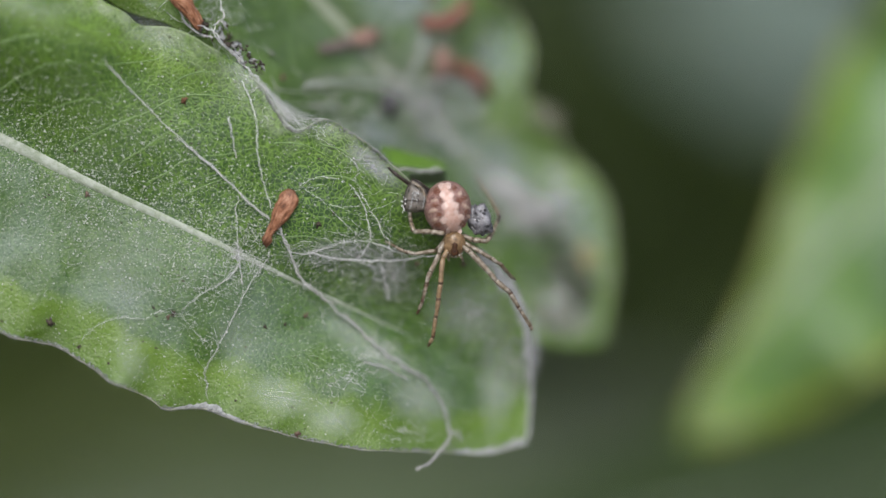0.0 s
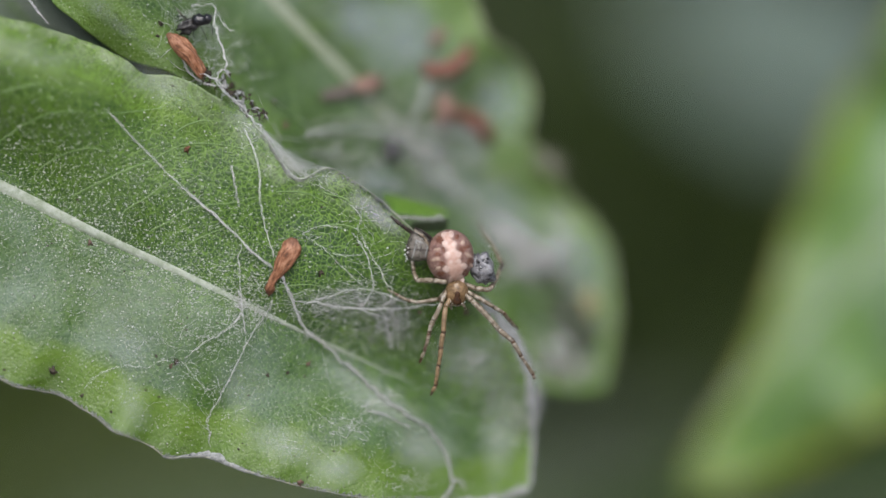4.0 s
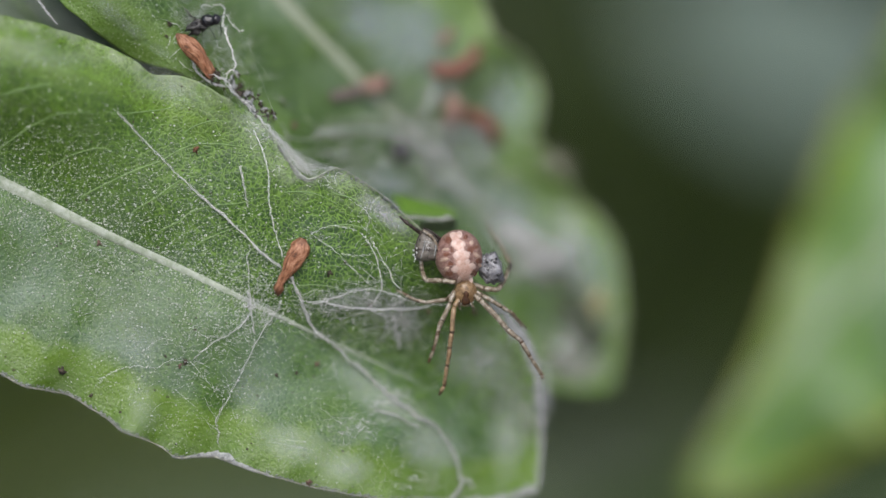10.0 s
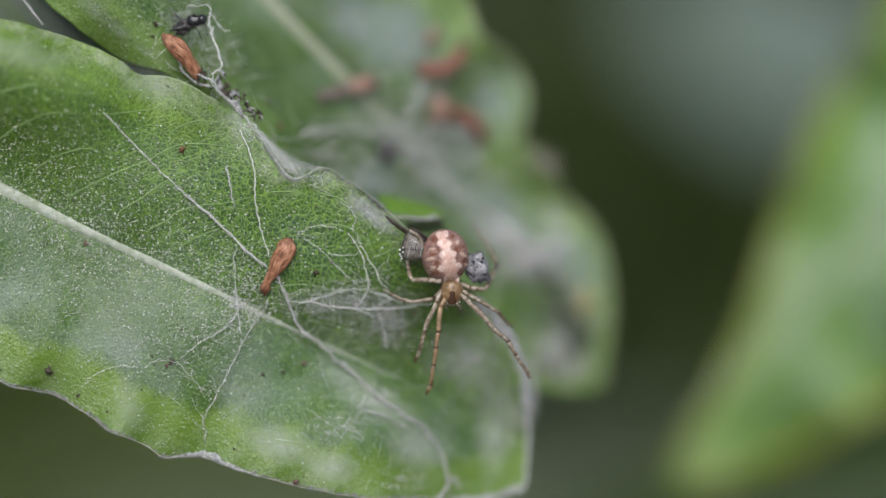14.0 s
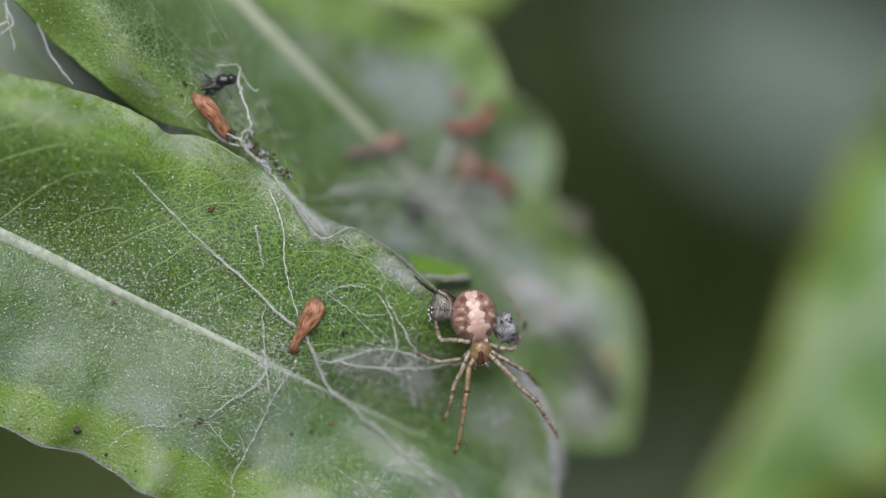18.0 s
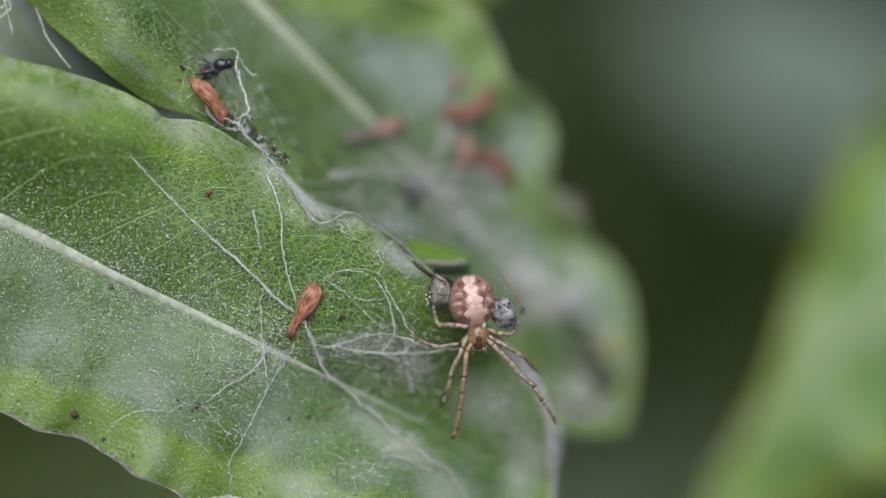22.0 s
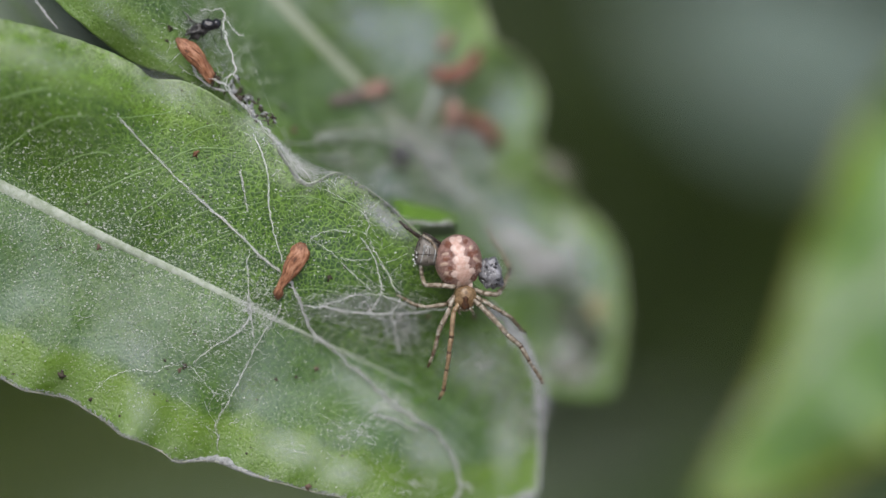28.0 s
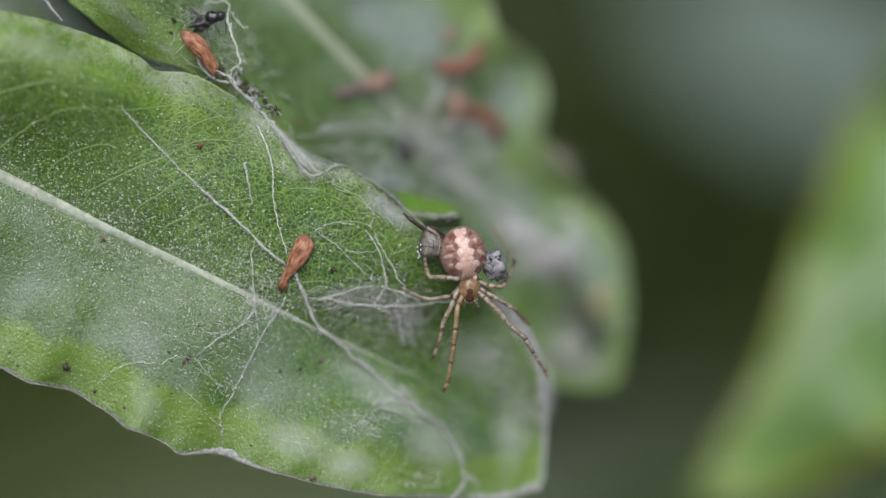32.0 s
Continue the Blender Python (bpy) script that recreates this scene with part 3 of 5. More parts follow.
rng = random.Random(11)
pale, dark = Geo(), Geo()
while len(pale.f) < 8 * 18000:
    s = rng.uniform(-160, 1000)
    up, lo = FRONT.width(s)
    w = rng.uniform(lo + 8, up - 8)
    near_rib = math.exp(-((w - 5) / (120 if w > 0 else 105)) ** 2)
    if rng.random() > (0.55 + 0.45 * float(smooth((s + 40) / 160))) * (1.0 if s < 540 else 0.16) * (0.07 + 0.93 * near_rib):
        continue
    pale.crumb(FRONT.place(s, w, 0.012), rng.choice((0.45, 0.5, 0.55, 0.6, 0.7, 0.8, 0.95, 1.2, 1.8)) * Q, rng.random())
while len(dark.f) < 8 * 800:
    s = rng.uniform(-160, 1000)
    up, lo = FRONT.width(s)
    dark.crumb(FRONT.place(s, rng.uniform(lo + 8, up - 8), 0.01), rng.choice((0.6, 0.7, 0.8, 0.9, 1.1, 1.4, 2.2)) * Q, rng.random())
part("dust", pale, DUST, front_leaf, "pale dust grains on the skin", "stuff")
dust_back = Geo()
while len(dust_back.f) < 8 * 1300:
    s = rng.uniform(-320, 260)
    lo = BACK.width(s)[1]
    w = rng.uniform(lo + 5, -60)
    dust_back.crumb(BACK.place(s, w, 0.012), rng.choice((0.5, 0.6, 0.7, 0.8, 1.0, 1.5)) * Q, rng.random())
part("dust", dust_back, DUST, back_leaf, "pale dust grains on the skin", "stuff")
part("grit", dark, GRIT, front_leaf, "dark specks on the skin", "stuff")


# ---- neighbouring leaves ----
def right_depth(s, w):
    return 31 + 0.002 * (1900 - s) + 0.00002 * w * w - 2.8 * np.sin(s / 41.0 + 0.8) * (w / 260) ** 2


RIGHT = Leaf((2516, -498), (-0.69, 0.72),
             [(0, 2), (200, 110), (500, 220), (900, 280), (1300, 258), (1450, 242), (1592, 206), (1700, 170), (1812, 118), (1870, 82), (1900, 48)],
             [(0, -2), (200, -110), (500, -220), (900, -285), (1229, -212), (1398, -148), (1562, -64), (1633, -36), (1712, -12), (1797, 10), (1870, 30), (1900, 42)],
             right_depth, 8)
R0 = RIGHT.place(0, 0)
right_leaf = thing("leaf", RIGHT.geo(120, 40, 0.3), LEAF_FRESH, "fresh green leaf with yellow margin swaying behind", "leaf", R0)
part("midrib", RIGHT.rib(0, 1800, 16, 4), RIB, right_leaf)
YELLOW_RIM = mottled("yellow rim", (0.22, 0.24, 0.04), (0.33, 0.33, 0.08), 1.0, 0.5)
margin(RIGHT, 0, 60, 1890, 12, "rim", YELLOW_RIM, right_leaf, "yellow-green edge", 60, 0.0)
margin(RIGHT, 1, 60, 1890, 6, "rim", YELLOW_RIM, right_leaf, "yellow-green edge", 60, 0.0)

DIM = Leaf((-420, -560), (0.62, 0.78),
           [(0, 2), (200, 150), (450, 260), (700, 270), (900, 190), (1050, 0)], [(0, -2), (200, -150), (450, -260), (700, -270), (900, -190), (1050, -4)],
           lambda s, w: 4.0 + 0.003 * s + 0.004 * w + 0 * s, 9)
dim_leaf = thing("leaf", DIM.geo(80, 30, 0.3), LEAF_DARK, "shaded dark green leaf under the others", "leaf")
part("midrib", DIM.rib(0, 950, 12, 4), VEIN, dim_leaf)


def loose_leaf(a, b, y, angle, length, width, tip_lean, roll, material, label, curl=0.12):
    """A whole leaf further back: its middle on the plan, its way across the picture, its lean away from the lens and its roll, in degrees."""
    rows, uv, rim = [], [], []
    m = pose(0, 0, 0, 0, -angle, 0).to_3x3() @ pose(0, 0, 0, roll, 0, tip_lean).to_3x3()
    c = at(a, b, y)
    for i in range(33):
        k = i / 32
        half = width / 2 * max(0.02, math.sin(math.pi * k ** 0.85) ** 0.75)
        row, ruv = [], []
        for j in range(13):
            v = j / 6 - 1
            x, z = (k - 0.5) * length, v * half
            dep = -curl * abs(z) + 0.0025 * x * x * 0.4 + 0.35 * abs(v) ** 3 * math.sin(k * 21)
            row.append(c + m @ Vector((x, dep, z)))
            ruv.append((x, z))
        rows.append(row)
        uv.append(ruv)
        rim.append([half - abs(z) for _, z in ruv])
    ob = thing("leaf", Geo().sheet(rows, 0.3, uv, rim), material, label, "leaf", c)
    part("midrib", Geo().tube([r[6] + Vector((0, -0.05, 0)) for r in rows], lambda k: 0.5 * (1.05 - k), 6, 0.6), RIB, ob)
    return ob


# reflection of the sky on this glossy leaf is put into its base colour
LEAF_SKY_SHEEN = blade("leaf skin with painted sky sheen", (0.18, 0.27, 0.19), (0.27, 0.355, 0.35), (0.25, 0.34, 0.30), bloom_sheen=0.3, specks=0.0, yellow=0.0, rough=0.35)
loose_leaf(1440, 90, 150, -22, 27, 14, 0, 20, LEAF_SKY_SHEEN, "large glossy leaf far behind, coloured grey-blue for its sky sheen")
loose_leaf(480, 1010, 120, 10, 44, 15, 10, 30, blade("olive leaf skin", (0.15, 0.21, 0.09), (0.20, 0.27, 0.14), (0.2, 0.26, 0.12), bloom_sheen=0.2, specks=0.0, yellow=0.2), "grey-green leaf low behind the twig")
loose_leaf(1560, 930, 75, 15, 50, 14, 0, 10, blade("deep green skin", (0.035, 0.075, 0.012), (0.055, 0.10, 0.02), (0.06, 0.12, 0.02), bloom_sheen=0.0, specks=0.0, yellow=0.0), "green leaf low in the shrub")

loose_leaf(60, 960, 165, 35, 80, 26, 0, 15, blade("olive shade skin", (0.040, 0.068, 0.005), (0.058, 0.088, 0.008), (0.10, 0.13, 0.03), bloom_sheen=0.0, specks=0.0, yellow=0.2), "olive green leaf low in the shrub")

loose_leaf(700, -190, 27, 14, 17, 11, 0, -18, blade("sunlit leaf skin", (0.15, 0.25, 0.03), (0.22, 0.32, 0.05), (0.25, 0.34, 0.08), bloom_sheen=0.2, specks=0.0, yellow=0.5), "yellow-green leaf behind the silked leaf")

loose_leaf(1090, 930, 150, -5, 52, 16, 0, 20, blade("grey olive skin", (0.070, 0.098, 0.055), (0.10, 0.13, 0.08), (0.12, 0.15, 0.09), bloom_sheen=0.1, specks=0.0, yellow=0.0), "grey-green leaf deep in the shrub")

# ---- the shrub behind ----
rng = random.Random(4)
hedge = Geo()
for i in range(2050):
    if i < 1600:      # the depth of the shrub
        c = Vector((rng.uniform(-190, 190), rng.uniform(190, 460), rng.uniform(-150, 190)))
    else:             # unseen leaves added overhead to block the sky and darken the inside
        y = rng.uniform(75, 330)
        c = Vector((rng.uniform(-180, 16), y, rng.uniform(62 + 0.12 * y, 190)))
    m = Euler((rng.uniform(-1.2, 1.2), rng.uniform(-3.1, 3.1), rng.uniform(-0.9, 0.9))).to_matrix()
    ln, wd = rng.uniform(40, 70), rng.uniform(15, 24)
    rows = []
    for k in (0, 0.1, 0.25, 0.5, 0.75, 0.92, 1):
        half = wd / 2 * max(0.03, math.sin(math.pi * k) ** 0.7)
        rows.append([c + m @ Vector(((k - 0.5) * ln, -0.25 * abs(v) * half + 0.004 * ((k - 0.5) * ln) ** 2, v * half)) for v in (-1, 0, 1)])
    hedge.sheet(rows, 0.4)
thing("hedge_foliage", hedge, HEDGE, "dense dark green shrub leaves behind, with unseen shading leaves added above", "foliage", kind="stuff")

# ---- twigs that carry the leaves ----
down = BASE.to_3x3().inverted() @ Vector((0, 0, -1))
foot = BASE.inverted() @ Vector((-0.12, 0.26, -0.02)) * 1000
fork = Vector((-62, 60, 40))
F0, B0, D0 = FRONT.place(-945, 0), BACK.place(-895, 0), DIM.place(5, 0)
shrub = thing("shrub_stem", Geo().tube(spline([foot, (foot + fork) * 0.5 + Vector((12, 0, 20)), fork, Vector((-40, 30, 60)), Vector((30, 60, 75)), Vector((70, 48, 50))], 10),
              lambda k: 6.5 - 4.5 * k, 10), BARK, "grey-brown woody stem of the shrub", "stem", foot)
part("twig", Geo().tube(spline([fork, Vector((-52, 30, 30)), F0 + Vector((-4, 4, 6)), F0], 8), lambda k: 2.2 - 1.3 * k, 8), BARK, shrub)
part("twig", Geo().tube(spline([Vector((-45, 38, 55)), B0 + Vector((-5, 10, 6)), B0], 8), lambda k: 1.8 - 0.9 * k, 8), BARK, shrub)
part("twig", Geo().tube(spline([Vector((-52, 34, 33)), D0 + Vector((-3, 6, 2)), D0], 8), lambda k: 1.6 - 0.8 * k, 8), BARK, shrub)
part("twig", Geo().tube(spline([Vector((70, 48, 50)), R0 + Vector((4, 2, 6)), R0], 8), lambda k: 2.0 - 1.0 * k, 8), BARK, shrub)

# ---- the spider ----
BODY_Y = 0.05
AB = at(811, 462, BODY_Y)
spider = thing("spider", None, None, "small russet spider with cream lobed back stripe on silk", "spider", at(811, 500, 0.3))
rx, ry, rz = 42 * Q, 41 * Q, 47 * Q
abdomen = part("abdomen", Geo().blob(AB, (rx, ry, rz), (0, 0, 0), 48, 32, 0.0, 2.0), ABDOMEN, spider, "round russet abdomen")


def on_back(a, b, out=0.0):
    """The place on the lens side of the abdomen at a, b of the plan."""
    p = at(a, b, BODY_Y) - AB
    k = max(0.03, 1 - (p.x / rx) ** 2 - (p.z / rz) ** 2)
    return AB + Vector((p.x, -ry * math.sqrt(k) - out, p.z))


def marking(name, a, b, wa, wb, material, rot=0, rise=0.03):
    """A low raised patch that follows the skin of the abdomen, with an uneven outline."""
    g, n, rings = Geo(), 18, 5
    ca, sa = math.cos(radians(rot)), math.sin(radians(rot))
    g.v.append(on_back(a, b, rise))
    for j in range(1, rings + 1):
        q = j / rings
        for k in range(n):
            th = 2 * math.pi * k / n
            e = 1 + 0.28 * noise.noise(Vector((math.cos(th) * 1.3, math.sin(th) * 1.3, a * 0.37 + b)))
            x, z = math.cos(th) * wa * q * e, math.sin(th) * wb * q * e
            g.v.append(on_back(a + x * ca - z * sa, b + x * sa + z * ca, rise * (1 - q ** 4) - 0.012 * q))
    for k in range(n):
        g.f.append((0, 1 + k, 1 + (k + 1) % n))
    for j in range(rings - 1):
        for k in range(n):
            i, i2 = 1 + j * n + k, 1 + j * n + (k + 1) % n
            g.f.append((i, i + n, i2 + n, i2))
    part(name, g, material, abdomen)


for a, b, wa, wb in ((806, 427, 10, 10), (811, 442, 12, 12), (816, 462, 15, 13), (821, 486, 19, 14), (817, 473, 13, 14), (822, 499, 11, 8)):
    marking("salmon_patch", a, b, wa, wb, PINK, 0, 0.02)
for a, b, wa, wb, rot in ((801, 425, 6, 6, 0), (812, 424, 5, 6, 0), (804, 440, 5.5, 7, 0), (818, 441, 4.5, 6, 0), (808, 461, 6.5, 6.5, 0), (824, 459, 6.5, 6, 0),
                          (816, 452, 5, 5, 0), (805, 485, 6.5, 5.5, -20), (835, 480, 6.5, 5, 15), (813, 473, 5, 5, 0), (826, 472, 5, 5, 0),
                          (812, 505, 3.5, 7, 8), (832, 502, 3.5, 7, -8)):
    marking("cream_spot", a, b, wa * 1.2, wb * 1.2, CREAM, rot, 0.022)
for a, b, wa, wb, rot in ((786, 468, 9, 3.5, -12), (843, 460, 8, 3.5, 30), (834, 438, 4, 4, 0), (788, 450, 7, 3, -5), (790, 484, 6, 3, -25), (848, 478, 4, 3, 40)):
    marking("pale_fleck", a, b, wa, wb, mottled("pale fleck", (0.40, 0.27, 0.20), (0.58, 0.44, 0.35), 5.0, 0.4), rot, 0.03)

for a, b, wa, wb, rot in ((793, 494, 10, 6, -20), (846, 472, 6, 8, 30), (793, 434, 9, 9, 0), (833, 450, 8, 7, 0), (790, 459, 9, 4.5, 0), (842, 446, 6, 5, 20), (797, 475, 6, 6, 0), (838, 492, 6, 6, 20), (824, 428, 5, 7, 30), (800, 450, 4, 7, 0)):
    marking("rust_patch", a, b, wa, wb, mottled("rust patch", (0.09, 0.035, 0.024), (0.25, 0.105, 0.065), 6.0, 0.4), rot, 0.012)

down_geo, rr = Geo(), random.Random(31)
for k in range(260):
    th, q = rr.uniform(0, 6.283), math.sqrt(rr.random()) * 0.97
    a, b = 811 + 42 * q * math.cos(th), 462 + 47 * q * math.sin(th)
    p = on_back(a, b, -0.005)
    d = (p - AB).normalized() + Vector((0, 0, -0.6))
    down_geo.tube([p, p + d.normalized() * rr.uniform(2.5, 5.0) * Q], [0.28 * Q, 0.08 * Q], 3)
part("hairs", down_geo, mottled("pale hair", (0.35, 0.28, 0.22), (0.6, 0.52, 0.45), 8.0, 0.5), abdomen, "short pale hairs", "stuff")

CEPH = at(822, 527, BODY_Y + 0.1)
ceph = part("cephalothorax", Geo().blob(CEPH, (20.5 * Q, 17 * Q, 26 * Q), (24, 0, 4), 28, 20, 0.08, 5.0), CARAPACE, spider, "amber carapace with dark middle stripe")
part("stripe", Geo().tube(spline([at(822, 512, BODY_Y - 0.25), at(822, 520, BODY_Y - 0.30), at(824, 529, BODY_Y - 0.30), at(823, 538, BODY_Y - 0.25), at(825, 547, BODY_Y - 0.16)], 5),
     lambda k: (5.2 + 0.7 * math.sin(k * 17) + 2.4 * k ** 3) * Q, 8, 0.5), mottled("dark stripe", (0.016, 0.008, 0.004), (0.10, 0.045, 0.02), 10.0, 0.45, 0.3), ceph, "dark brown stripe")
# pale colour paints the glints of glossy black eyes
EYE = mottled("eye with painted glint", (0.3, 0.3, 0.28), (0.7, 0.7, 0.66), 8.0, 0.1, 0.8)
for a, b in ((815, 546), (820, 549), (826, 549), (832, 547), (837, 544), (812, 542)):
    part("eye", Geo().blob(at(a, b, BODY_Y - 0.18), (1.15 * Q,) * 3, (0, 0, 0), 8, 6), EYE, ceph)
for a, a2 in ((816, 812), (831, 836)):
    part("palp", Geo().tube(spline([at(a, 545, BODY_Y), at(a2, 551, BODY_Y + 0.1), at(a2 + 2, 556, BODY_Y + 0.4)], 5), lambda k: (3.2 - 1.0 * k) * Q, 7), LEG, spider)

HAIR = mottled("dark bristle", (0.03, 0.02, 0.012), (0.10, 0.07, 0.04), 8.0, 0.5)


def leg(points, radii, bands, seed, dark=()):
    """One leg: femur as the part itself; the other joints, dark bands and bristles under it."""
    skin = LEG_AMBER if seed == 2 else LEG
    names = ("femur", "patella", "tibia", "metatarsus", "tarsus")
    joints = [at(a, b, Y + (y - Y) * (0.6 if seed < 4 else 1.0) - (0.75 if seed > 6 else 0.0)) for a, b, y in points]
    root = None
    rr = random.Random(seed)
    hair = Geo()
    for i in range(len(joints) - 1):
        p, q = joints[i], joints[i + 1]
        r0, r1 = radii[i] * Q * 0.82, radii[i + 1] * Q * 0.82
        bow = Vector((rr.uniform(-1, 1), -1, rr.uniform(-1, 1))) * (q - p).length * 0.03
        pts = [p.lerp(q, k / 7) + bow * math.sin(math.pi * k / 7) for k in range(8)]
        prof = [r0 * 0.86, r0 * 1.04, r0 * 1.08, r0 * 1.04, (r0 + r1) / 2, r1 * 1.0, r1 * 1.08, r1 * 0.9]
        g = Geo().tube(pts, prof, 9)
        if root is None:
            root = part("leg", g, skin, spider)
        else:
            part(names[min(i, 4)], g, TIP if i in dark else skin, root)
        for k in range(int(8 + (q - p).length * 9)):
            t = rr.random()
            c = p.lerp(q, t) + bow * math.sin(math.pi * t)
            rad = r0 + (r1 - r0) * t
            d = Vector((rr.uniform(-1, 1), rr.uniform(-1, 0.6), rr.uniform(-1, 1))).normalized()
            d = (d - (q - p).normalized() * d.dot((q - p).normalized()) + (q - p).normalized() * 0.5).normalized()
            hair.tube([c + d * rad * 0.8, c + d * (rad + rr.uniform(2.0, 5.0) * Q)], [0.42 * Q, 0.12 * Q], 3)
    for seg, t, ln in bands:
        p, q = joints[seg], joints[seg + 1]
        r = (radii[seg] + (radii[seg + 1] - radii[seg]) * t) * Q * 0.87
        d = (q - p)
        bow = Vector((0, -1, 0)) * d.length * 0.02 * math.sin(math.pi * t)
        c0, c1 = p + d * max(0, t - ln / 2) + bow, p + d * min(1.0, t + ln / 2) + bow
        part("dark_band", Geo().tube([c0, c0.lerp(c1, 0.15), c0.lerp(c1, 0.85), c1], [r * 0.9, r, r, r * 0.85], 9), TIP if seed == 5 else LEG_BAND, root)
    part("bristles", hair, HAIR, root, kind="stuff")
    return root


Y = BODY_Y
leg([(806, 522, Y), (796, 545, Y - 0.35), (781, 576, Y - 0.2), (774, 597, Y + 0.1), (765, 632, Y + 0.5), (757, 650, Y + 0.9)],
    [5, 5, 5.5, 4.4, 3.8, 2.2], [(2, 0.9, 0.2), (3, 0.1, 0.14), (3, 0.8, 0.22), (4, 0.6, 0.8)], 1)
leg([(812, 535, Y), (803, 552, Y - 0.4), (799, 598, Y - 0.3), (795, 622, Y), (790, 656, Y + 0.4), (785, 692, Y + 0.9), (776, 708, Y + 1.3)],
    [5, 5.6, 5.4, 5, 4.2, 4.2, 1.8], [(1, 0.95, 0.1), (3, 0.1, 0.2), (4, 0.85, 0.35), (5, 0.45, 0.9), (3, 0.95, 0.1)], 2)
leg([(836, 530, Y), (850, 541, Y - 0.3), (897, 592, Y - 0.25), (921, 612, Y), (940, 645, Y + 0.5), (958, 672, Y + 1.1), (960, 679, Y + 1.3)],
    [5, 6, 5.6, 5, 3.8, 4.2, 2.4], [(3, 0.1, 0.25), (3, 0.75, 0.2), (4, 0.85, 0.3), (5, 0.5, 0.9), (2, 0.85, 0.15)], 3)
leg([(838, 522, Y + 0.2), (852, 531, Y + 0.1), (888, 552, Y + 0.3), (905, 562, Y + 0.6), (918, 578, Y + 1.1), (931, 590, Y + 1.8)],
    [4.5, 5, 4.5, 4, 3.6, 2], [(3, 0.1, 0.3), (3, 0.8, 0.3), (4, 0.6, 0.5)], 4)
leg([(836, 512, Y + 0.3), (856, 520, Y + 0.2), (880, 522, Y + 0.4), (892, 505, Y + 0.8), (904, 478, Y + 1.8), (886, 442, Y + 2.6), (861, 404, Y + 3.6)],
    [5, 6, 5.5, 4.5, 4.2, 3.2, 2], [(3, 0.92, 0.22), (4, 0.05, 0.3), (3, 0.7, 0.2)], 5)
leg([(808, 518, Y + 0.1), (792, 538, Y + 0.2), (752, 544, Y + 0.3), (735, 540, Y + 0.4), (712, 527, Y + 0.6), (701, 521, Y + 0.8)],
    [4.5, 4.8, 4, 3.8, 2.8, 1.6], [(2, 0.7, 0.3), (3, 0.7, 0.3)], 6)
leg([(806, 508, Y + 0.3), (782, 505, Y + 0.3), (752, 505, Y + 0.6), (747, 490, Y + 0.9), (744, 458, Y + 1.0), (744, 421, Y + 0.5), (724, 406, Y + 0.2), (707, 392, Y + 0.4)],
    [5, 5.5, 5, 4.5, 4, 4.4, 4.2, 2.4], [(4, 0.6, 0.2)], 7, (5, 6))
leg([(800, 505, Y + 0.6), (776, 478, Y + 0.6), (772, 446, Y + 0.4), (765, 428, Y + 0.2), (748, 416, Y + 0.2)],
    [4, 4.5, 4, 3.6, 3], [(2, 0.4, 0.3)], 8)

# ---- prey wrapped in silk beside the spider ----
husk_geo, outline = Geo(), ((735, 468), (734, 445), (741, 424), (751, 413), (765, 420), (778, 431), (777, 450), (772, 468), (753, 472))
for y, k in ((-0.45, 0.55), (-0.35, 0.84), (-0.05, 1.0), (0.4, 1.0), (0.8, 0.8)):
    for i, (a, b) in enumerate(outline):
        wob = 1 + 0.07 * noise.noise(Vector((i * 1.7, y * 3, 0.4)))
        husk_geo.v.append(at(756 + (a - 756) * k * wob, 444 + (b - 444) * k * wob, y + 0.12 * noise.noise(Vector((i * 0.9, k * 5, 2.0)))))
n_ = len(outline)
for j in range(4):
    for i in range(n_):
        husk_geo.f.append((j * n_ + i, j * n_ + (i + 1) % n_, (j + 1) * n_ + (i + 1) % n_, (j + 1) * n_ + i))
husk_geo.f += [tuple(reversed(range(n_))), tuple(4 * n_ + i for i in range(n_))]
p1 = thing("wrapped_prey", husk_geo, PREY, "grey flat-sided dried prey wrapped in silk beside the spider", "prey", at(758, 443, 0.3))
part("dark_ridge", Geo().tube(spline([at(749, 412, -0.3), at(762, 418, -0.48), at(779, 431, -0.3)], 6), lambda k: (1.5 + 1.0 * k) * Q, 6), TIP, p1, "dark brown ridge")
part("dark_ridge", Geo().tube(spline([at(736, 468, -0.3), at(735, 446, -0.45), at(742, 424, -0.4), at(750, 413, -0.3)], 6), 1.1 * Q, 6), TIP, p1, "dark brown ridge")
for k, (a0, b0, a1, b1) in enumerate(((744, 466, 752, 424), (756, 466, 760, 426), (767, 464, 770, 434), (738, 450, 774, 452), (745, 434, 772, 442))):
    part("fold_line", Geo().tube(spline([at(a0, b0, -0.38), at((a0 + a1) / 2 + 2, (b0 + b1) / 2, -0.47), at(a1, b1, -0.38)], 6), 1.0 * Q, 5), TIP if k % 2 else FELT, p1)
bead_geo = Geo()
for i in range(14):
    bead_geo.blob(at(734 + 2.6 * math.sin(i * 5.3), 444 + (i * 7.7) % 27, -0.45 + 0.03 * (i % 3)), ((0.8 + 0.5 * (i % 3)) * Q,) * 3, (0, 0, 0), 6, 4, 0.5, i)
part("silk_beads", bead_geo, SILK, p1, "white beads of silk", "stuff")
p2 = thing("wrapped_prey", Geo().blob(at(868, 483, 0.3), (20 * Q, 18 * Q, 27 * Q), (0, -14, 0), 26, 20, 0.45, 4.3), PREY_DARK, "grey speckled prey wrapped in silk beside the spider", "prey", at(868, 483, 0.6))
